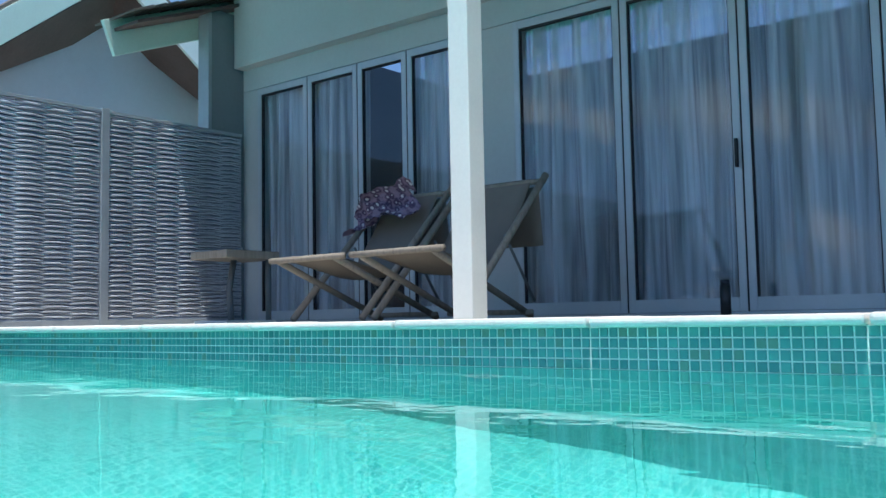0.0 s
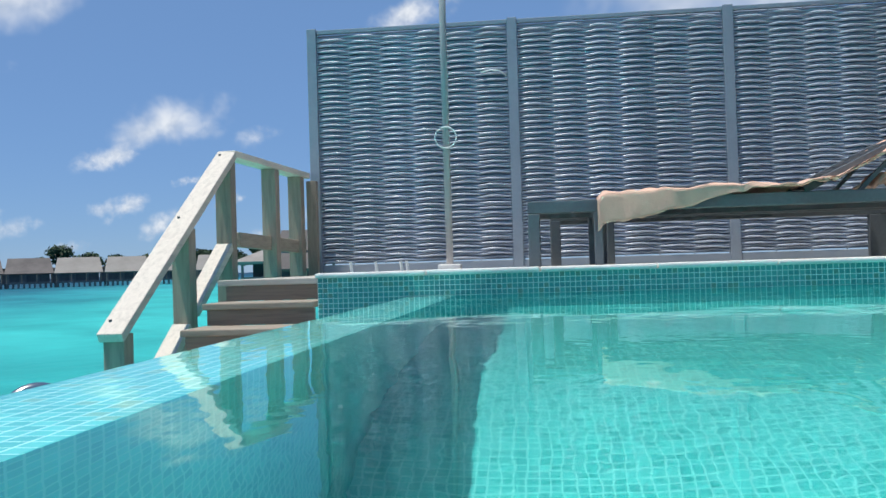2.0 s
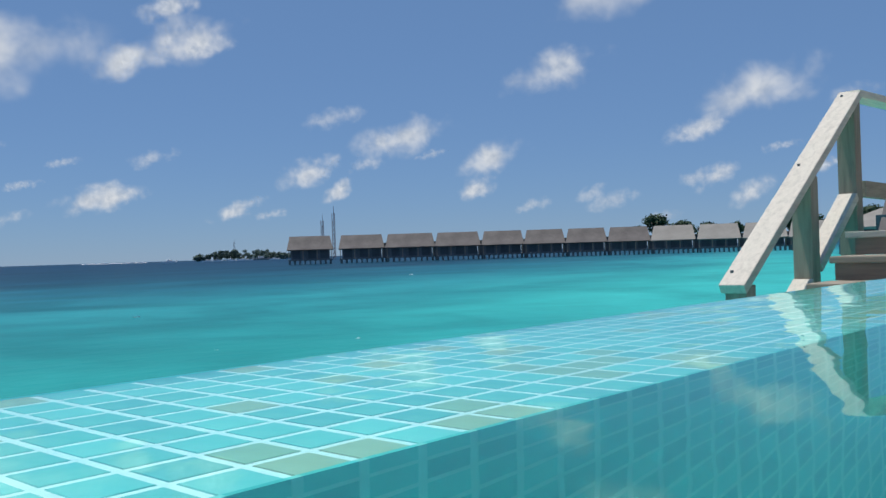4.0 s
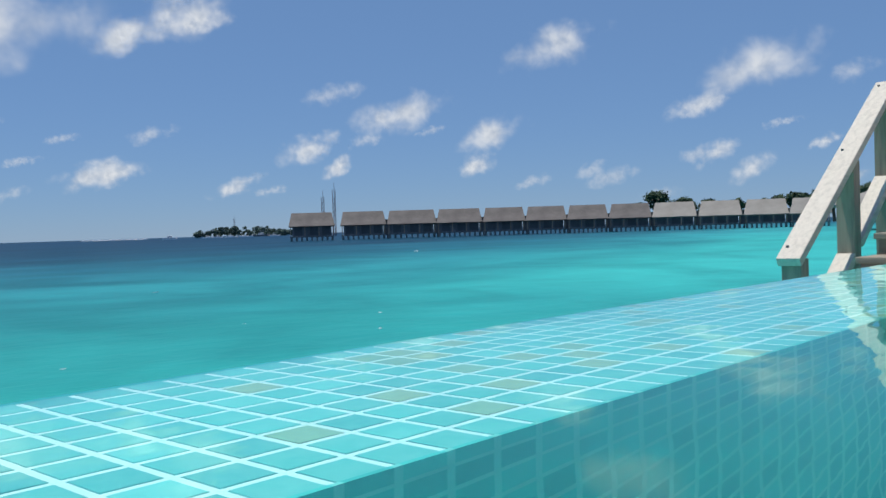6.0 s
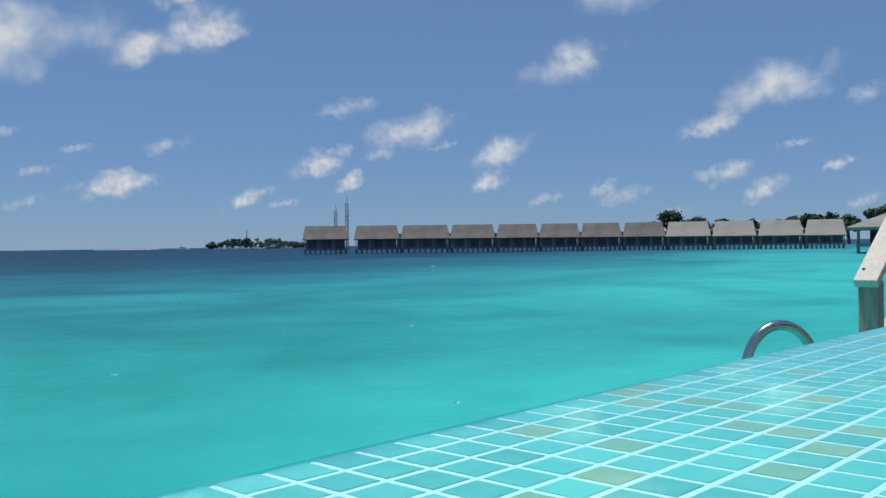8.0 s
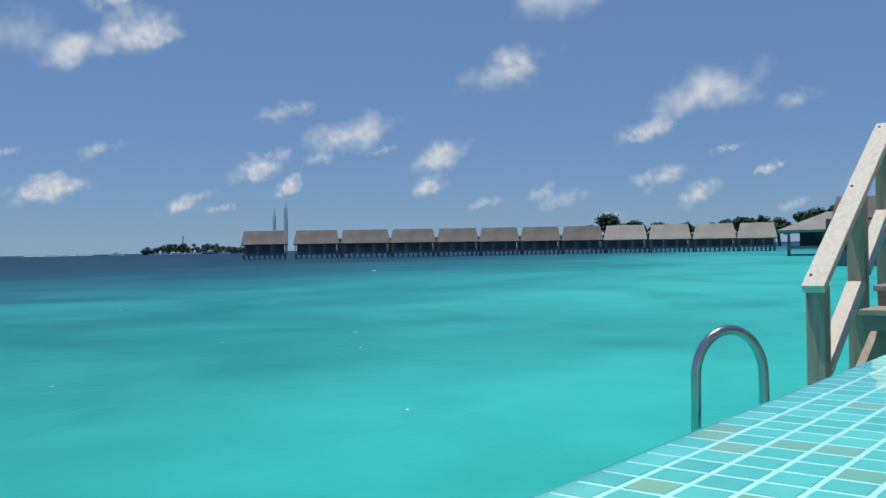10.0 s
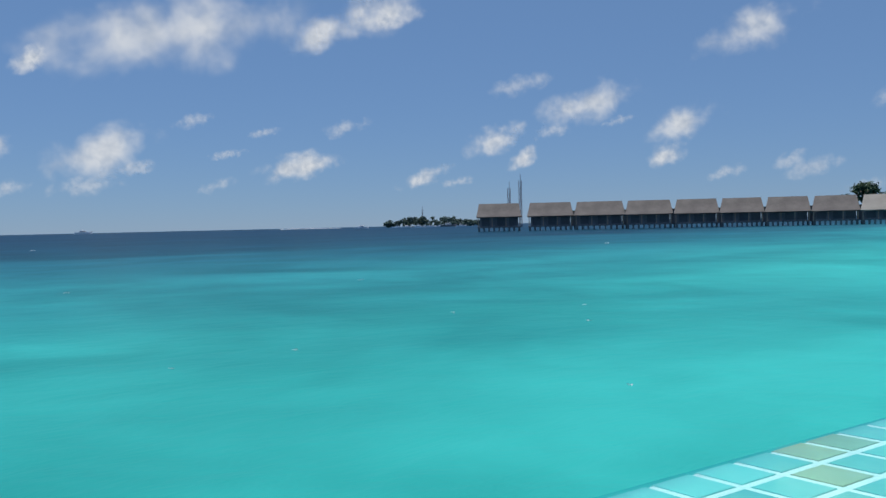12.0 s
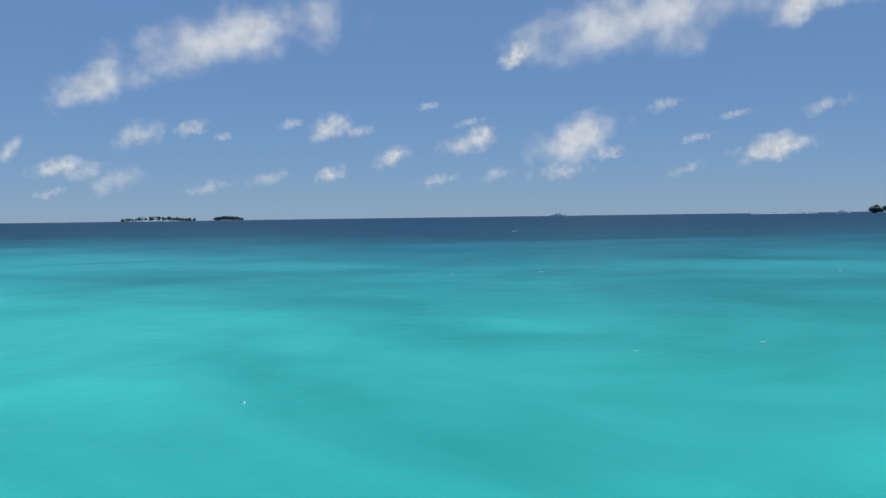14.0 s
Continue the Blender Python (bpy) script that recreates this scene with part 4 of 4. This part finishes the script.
def hut(az_l, az_r, far, ridge, roofing, label, group="villas on stilts across the lagoon", wing=0.0):
    """A villa on stilts: roof with gable ends, walls with dark panels for shaded openings, deck and piles."""
    az = (az_l + az_r) / 2
    W = 2 * far * math.tan(radians((az_l - az_r) / 2))
    top = thing("stilt_villa", label, "villa", group)
    top.matrix_world = Matrix.Translation(polar(az, far)) @ pose(0, 0, 0, 0, 0, az)
    eave, floor, depth = ridge - 2.9, SEA_Z + 1.0, 7.0
    n0, n1 = W / 2 + 0.1, W / 2 - 0.45
    for s in (-1, 1):
        bm = bmesh.new()
        q = [(-n0, s * (depth / 2 + 0.7), eave), (n0, s * (depth / 2 + 0.7), eave), (n1, 0, ridge), (-n1, 0, ridge)]
        bm.faces.new([bm.verts.new(p) for p in (q if s < 0 else q[::-1])])
        part("roof", thicken(bm, -0.22), roofing, top)
    bm = box(-n1 + 0.15, n1 - 0.15, -depth / 2 + 0.9, depth / 2, floor, eave + 0.25)
    body = part("body", bm, M["hut_wall"], top)
    for s in (-1, 1):
        bm = bmesh.new()
        bm.faces.new([bm.verts.new(p) for p in ((s * (n1 - 0.35), -depth / 2, eave), (s * (n1 - 0.35), depth / 2, eave), (s * (n1 - 0.35), 0, ridge - 0.3))])
        part("gable", thicken(bm, 0.1), M["hut_wall"], top)
    # Solid dark panels on the wall stand in for the shade inside openings.
    for x in (-0.3, 0.05, 0.32):
        part("opening_shade", box(x * W - 0.9, x * W + 0.8, -depth / 2 + 0.84, -depth / 2 + 0.89, floor + 0.2, floor + 2.2), M["hut_dark"], body)
    part("deck", box(-n0 + 0.2, n0 - 0.2, -depth / 2 - 1.4, depth / 2, floor - 0.25, floor - 0.005), M["pile"], top)
    for k in range(9):
        x = -n0 + 0.5 + k * (2 * n0 - 1.0) / 8
        for y in (-depth / 2 - 1.1, 1.5):
            part("stilt", box(x - 0.16, x + 0.16, y - 0.16, y + 0.16, SEA_Z - 1.0, floor - 0.25), M["pile"], top)
    if wing:
        side = part("side_wing", box(n0 - 0.5, n0 + wing + 0.5, -depth / 2 + 1.6, depth / 2 - 1.0, floor, eave + 0.9), M["hut_wall"], top)
        part("wing_roof", beam((n0 - 0.9, 0, eave + 1.05), (n0 + wing + 0.6, 0, eave + 1.05), depth - 2.4, 0.25), roofing, side)
        part("wing_deck", box(n0 - 0.19, n0 + wing + 0.1, -depth / 2, depth / 2, floor - 0.24, floor - 0.01), M["pile"], side)
        part("stilt", box(n0 + wing / 2 - 0.16, n0 + wing / 2 + 0.16, -depth / 2 + 0.2, -depth / 2 + 0.5, SEA_Z - 1.0, floor - 0.24), M["pile"], side)
    for k in range(4):
        x = -n0 + 0.4 + k * (2 * n0 - 0.8) / 3
        part("veranda_post", box(x - 0.08, x + 0.08, -depth / 2 - 0.5, -depth / 2 - 0.34, floor, eave + 0.1), M["wood_z"], top)


HUTS = [(51.67, 48.95), (48.5, 45.75), (45.6, 42.6), (42.5, 39.75), (39.6, 37.05), (36.95, 34.5), (34.38, 31.95), (31.83, 29.35), (29.23, 26.7), (26.51, 24.1), (23.91, 21.5), (21.36, 19.2)]
for k, (a, b) in enumerate(HUTS):
    # from the ninth villa on, the roof colour carries the sunlight
    pale = k >= 8
    hut(a, b, 200 - 1.5 * k, 4.25 - 0.06 * k, M["shingle_pale" if pale else "shingle"], "villa on stilts with a " + ("pale sunlit" if pale else "brown-grey") + " shingle roof over the lagoon", wing=3.4 * (b - HUTS[k + 1][0]) if 0 < k < len(HUTS) - 1 else 0.0)


def pavilion(az_l, az_r, far, ridge, eave, label):
    az = (az_l + az_r) / 2
    W = 2 * far * math.tan(radians((az_l - az_r) / 2))
    top = thing("water_pavilion", label, "pavilion")
    top.matrix_world = Matrix.Translation(polar(az, far)) @ pose(0, 0, 0, 0, 0, az)
    bm = bmesh.new()
    d = 7.0
    v = [bm.verts.new(p) for p in ((-W / 2, -d, eave), (W / 2, -d, eave), (W / 2, d, eave), (-W / 2, d, eave), (-W * 0.1, 0, ridge), (W * 0.3, 0, ridge))]
    for q in ((0, 1, 5, 4), (1, 2, 5), (2, 3, 4, 5), (3, 0, 4)):
        bm.faces.new([v[i] for i in q])
    part("roof", thicken(bm, -0.3), M["shingle_pale"], top, "pale thatched hip roof")
    part("deck", box(-W / 2 + 1, W / 2 - 1, -d, d, SEA_Z + 0.8, SEA_Z + 1.1), M["pile"], top)
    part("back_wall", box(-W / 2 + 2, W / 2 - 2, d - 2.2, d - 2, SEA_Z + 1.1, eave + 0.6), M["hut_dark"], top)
    n = max(4, int(W / 3.5))
    for k in range(n):
        x = -W / 2 + 1.2 + k * (W - 2.4) / (n - 1)
        part("post", box(x - 0.15, x + 0.15, -d + 0.8, -d + 1.1, SEA_Z + 1.1, eave + 0.2), M["pile"], top)
        part("stilt", box(x - 0.18, x + 0.18, -d + 0.4, -d + 0.8, SEA_Z - 1, SEA_Z + 0.8), M["pile"], top)


pavilion(19.0, 12.6, 120, 3.3, 1.1, "over-water restaurant with a long pale thatched roof")
hut(16.4, 13.6, 70, 3.0, M["shingle"], "nearer villa on stilts with a grey shingle roof", "villas beyond the sea steps")


def leaf_clump(bm, c, r, n, rnd, flat=0.7, size=0.5):
    """Many small leaf faces in an uneven heap."""
    for _ in range(n):
        d = Vector((rnd.gauss(0, 1), rnd.gauss(0, 1), rnd.gauss(0, 1))).normalized() * r * rnd.uniform(0.45, 1.0)
        p = c + Vector((d.x, d.y, d.z * flat))
        a = Vector((rnd.uniform(-1, 1), rnd.uniform(-1, 1), rnd.uniform(-1, 1))).normalized() * size * rnd.uniform(0.6, 1.3)
        b = a.cross(d if d.length > 0.01 else Vector((0, 0, 1))).normalized() * size * rnd.uniform(0.5, 1.0)
        bm.faces.new([bm.verts.new(q) for q in (p - a, p - b * 0.8, p + a, p + b)])


def tree(az, far, base, height, width, seed, label):
    rnd = random.Random(seed)
    top = thing("tree", label, "tree", "trees behind the stilt villas")
    top.location = polar(az, far, 0)
    pts = [(0, 0, base), (0.1 * width * rnd.uniform(-1, 1), 0, base + 0.4 * (height - base)), (0, 0, base + 0.75 * (height - base))]
    stem = part("trunk", tube(pts, 0.4, 8), M["trunk"], top)
    for k in range(4):
        a = rnd.uniform(0, math.tau)
        part("limb", tube([pts[1], (0.3 * width * math.cos(a), 0.3 * width * math.sin(a), base + 0.72 * (height - base))], 0.18, 6), M["trunk"], stem)
    bm = bmesh.new()
    for k in range(9):
        a, rr = rnd.uniform(0, math.tau), rnd.uniform(0, 0.36) * width
        r = width * rnd.uniform(0.16, 0.26)
        leaf_clump(bm, Vector((rr * math.cos(a), rr * math.sin(a), height - r * 0.75 - rnd.uniform(0, 0.25) * (height - base))), r, 110, rnd, 0.75, 0.05 * width)
    part("crown", bm, M["leaf"], top)


for az, h, w, s in ((28.97, 8.2, 9.0, 1), (27.4, 6.4, 9.0, 2), (25.9, 6.0, 9.0, 3), (24.4, 5.4, 7, 4), (22.4, 6.0, 9, 5), (20.7, 6.6, 11, 6), (19.0, 6.2, 9, 7), (17.4, 7.4, 10, 8), (16.0, 9.4, 12, 9), (14.0, 8.0, 11, 10), (30.0, 5.4, 5, 11)):
    tree(az, 235, SEA_Z + 0.5, h, w, s, "dark green broad tree behind the stilt villas")


def island(az_l, az_r, far, h, seed, mat, label, palms=True):
    """A low island: sand bank with a belt of trees."""
    rnd = random.Random(seed)
    az = (az_l + az_r) / 2
    W = 2 * far * math.tan(radians((az_l - az_r) / 2))
    top = thing("island", label, "island")
    top.matrix_world = Matrix.Translation(polar(az, far)) @ pose(0, 0, 0, 0, 0, az)
    bm = sheet(24, 4, lambda u, v: ((u - 0.5) * W, (v - 0.5) * W * 0.3, SEA_Z - 1.0 + 1.5 * math.sin(math.pi * u) ** 0.4 * math.sin(math.pi * v)))
    part("sand_bank", bm, M["sand"], top)
    bm = bmesh.new()
    for k in range(130):
        u = rnd.uniform(0.03, 0.97)
        r = h * rnd.uniform(0.14, 0.36)
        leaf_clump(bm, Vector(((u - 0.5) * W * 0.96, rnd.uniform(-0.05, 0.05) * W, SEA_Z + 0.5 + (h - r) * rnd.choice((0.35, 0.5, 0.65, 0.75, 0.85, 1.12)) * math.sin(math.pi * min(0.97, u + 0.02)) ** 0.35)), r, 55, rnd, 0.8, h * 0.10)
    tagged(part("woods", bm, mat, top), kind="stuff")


island(57.7, 51.0, 900, 9.5, 5, M["leaf_hazed"], "low palm island with a sandy shore on the horizon")
island(101.9, 97.3, 3200, 15, 6, M["leaf_hazed"], "far flat wooded island on the horizon")
island(96.5, 94.6, 3200, 14, 7, M["leaf_hazed"], "tiny far wooded island on the horizon")


def mast(az, far, h):
    top = thing("radio_mast", "thin lattice radio mast above the villas", "mast", "radio masts")
    top.location = polar(az, far, 0)
    w = 0.55
    for x, y in ((-w, -w), (w, -w), (0, w)):
        part("upright", box(x - 0.1, x + 0.1, y - 0.1, y + 0.1, SEA_Z, h), M["mast"], top)
    n = int(h / 2)
    for k in range(n):
        part("brace", beam((-w, -w, SEA_Z + k * 2), (w, -w, SEA_Z + k * 2 + 2), 0.1, 0.1, 0), M["mast"], top)
    part("aerial", tube([(0, 0, h - 0.1), (0, 0, h + 3)], 0.1, 6), M["mast"], top)


mast(48.88, 420, 19.5)
mast(49.58, 430, 16.5)
mast(55.0, 950, 17.0)


def boat(az, far, L, label, paint="boat"):
    top = thing("boat", label, "boat", "boats on the lagoon")
    top.matrix_world = Matrix.Translation(polar(az, far)) @ pose(0, 0, 0, 0, 0, az)
    z = SEA_Z
    bm = bmesh.new()
    ring = [(-0.5, 0, 0.0), (-0.48, 0, 0.12), (0.3, 0, 0.13), (0.55, 0, 0.19), (0.42, 0, 0.0)]
    lo = [bm.verts.new((x * L, -0.12 * L if 0.5 > x else 0, z + h * L - 0.02 * L)) for x, _, h in ring]
    hi = [bm.verts.new((x * L, 0.12 * L if 0.5 > x else 0.01, z + h * L - 0.02 * L)) for x, _, h in ring]
    bm.faces.new(lo), bm.faces.new(hi[::-1])
    for i in range(5):
        bm.faces.new((lo[i], hi[i], hi[(i + 1) % 5], lo[(i + 1) % 5]))
    part("hull", bm, M[paint], top)
    cabin = part("cabin", box(-0.2 * L, 0.15 * L, -0.08 * L, 0.08 * L, z + 0.10 * L, z + 0.21 * L, 0.02 * L), M["boat"], top)
    part("cabin_window", box(-0.16 * L, 0.152 * L, -0.082 * L, 0.082 * L, z + 0.15 * L, z + 0.18 * L), M["hut_dark"], cabin)
    part("mast", tube([(-0.05 * L, 0, z + 0.2 * L), (-0.07 * L, 0, z + 0.36 * L)], 0.008 * L, 6), M["boat"], top)


boat(58.8, 850, 13, "white motor yacht anchored off the palm island")
boat(75.2, 1500, 26, "white motor boat far out on the horizon")
boat(53.4, 830, 15, "dark-hulled wooden boat moored off the palm island", "pile")
for az in (56.6, 56.0, 55.2, 54.5, 53.9, 52.6):
    boat(az, 840, 9.0, "small white boat moored off the palm island")
bm = bmesh.new()
rnd = random.Random(12)
for k in range(60):
    p = polar(60.2 + 3.6 * k / 60, 1250 + rnd.uniform(-20, 20), SEA_Z + 0.05)
    bmesh.ops.create_icosphere(bm, subdivisions=1, radius=1.0, matrix=Matrix.Translation(p) @ pose(0, 0, 0, 0, 0, 62) @ Matrix.Diagonal((rnd.uniform(1, 4), 2, rnd.uniform(0.4, 1.0), 1)))
tagged(link("surf", bm, M["boat"], None, True), "thin white line of surf breaking on the reef", "surf", "", "stuff")

inlet = thing("pool_inlet", "small white pool inlet grille under water", "inlet")
part("ring", tube([(HOUSE_X - 0.004, 1.22 + 0.05 * math.cos(a), -0.32 + 0.05 * math.sin(a)) for a in np.linspace(0, math.tau, 21)], 0.008, 6), M["white"], inlet, "", True)
for k in range(5):
    part("slot", box(HOUSE_X - 0.006, HOUSE_X - 0.001, 1.185 + 0.017 * k, 1.19 + 0.017 * k, -0.35, -0.29), M["white"], inlet)

bm = bmesh.new()
for k in range(12):
    p = polar(rnd.uniform(30, 108), 8 * 14 ** rnd.random(), SEA_Z + 0.003)
    s = 0.004 * (p - EYE).length
    leaf_clump(bm, p, s, 7, rnd, 0.02, s * 0.35)
tagged(link("foam_fleck", bm, M["boat"]), "small white flecks of foam on the lagoon", "foam", "", "stuff")

# ---- boards ----
deck("terrace_deck", HOUSE_X + 0.29, FACE_X - 0.03, -3.0, FENCE_Y - 0.05, DECK, 0.14, "pale weathered timber boards of the terrace", mat="deck_pale")
deck("side_deck", WALL_END + 0.0, HOUSE_X + 0.285, WALL_Y + 0.175, FENCE_Y + 0.25, COPE - 0.005, 0.14, "pale timber deck boards between pool and fence", mat="deck_pale")
deck("landing_deck", -1.82, WALL_END - 0.012, 4.60, FENCE_Y + 0.25, 0.094, 0.14, "weathered timber landing above the sea steps", mat="deck_pale")

# ---- pool mosaic, piece by piece ----


def tile_verts(c, axis, G=0.0029, pitch=TILE):
    """The eight corners of one piece with a slightly smaller face; axis: the way it faces."""
    h = pitch / 2 - G / 2
    t = h - 0.0008
    base, face = [(-h, -h), (h, -h), (h, h), (-h, h)], [(-t, -t), (t, -t), (t, t), (-t, t)]
    out = []
    for (a, b), d in [(p, 0.0) for p in base] + [(p, 0.0016) for p in face]:
        out.append({"z": (a, b, d), "y": (a, -d, b), "x": (-d, -a, b)}[axis])
    return [(c[0] + x, c[1] + y, c[2] + z) for x, y, z in out]


QUADS = [(4, 5, 6, 7), (0, 1, 5, 4), (1, 2, 6, 5), (2, 3, 7, 6), (3, 0, 4, 7)]


def tile_field(name, centres, axis, parent, label, gap=0.0029, mat="tile", pitch=TILE):
    verts, faces = [], []
    for c in centres:
        k = len(verts)
        verts += tile_verts(c, axis, gap, pitch)
        faces += [tuple(k + i for i in q) for q in QUADS]
    me = bpy.data.meshes.new(name)
    me.from_pydata(verts, [], faces)
    me.update()
    me.materials.append(M[mat])
    ob = new(name, me)
    ob.parent = parent
    return tagged(ob, label, kind="stuff")


one = bpy.data.meshes.new("tile")
one.from_pydata(tile_verts((0, 0, 0), "z"), [], QUADS)
one.update()
one.materials.append(M["tile_near"])
near, rest = [], []
cols = 9
for j in range(int((WALL_Y - BACK_Y) / TILE)):
    for i in range(cols):
        c = (LEDGE_OUT + TILE * (i + 0.5), WALL_Y - TILE * (j + 0.5), -0.0085)
        (near if 0.05 < c[1] < 0.86 else rest).append(c)
for c in near:
    ob = new("tile", one)
    ob.parent, ob.location = ledge, c
tile_field("tile_field", rest, "z", ledge, "aqua mosaic tiles of the overflow ledge")
north, east = bpy.data.objects["pool_wall_north"], bpy.data.objects["pool_wall_east"]
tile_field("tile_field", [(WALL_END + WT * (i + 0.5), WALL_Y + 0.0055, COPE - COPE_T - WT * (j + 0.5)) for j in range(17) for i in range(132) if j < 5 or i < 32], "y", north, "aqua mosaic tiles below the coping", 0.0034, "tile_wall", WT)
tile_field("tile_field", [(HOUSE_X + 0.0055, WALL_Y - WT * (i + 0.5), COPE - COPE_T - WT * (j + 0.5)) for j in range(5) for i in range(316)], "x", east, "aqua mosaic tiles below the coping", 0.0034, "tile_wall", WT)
tile_field("tile_field", [(LEDGE_OUT + 0.002, WALL_Y - TILE * (i + 0.5), -0.02 - TILE * (j + 0.5)) for j in range(10) for i in range(250)], "x", ledge, "aqua mosaic tiles on the outer drop of the ledge")
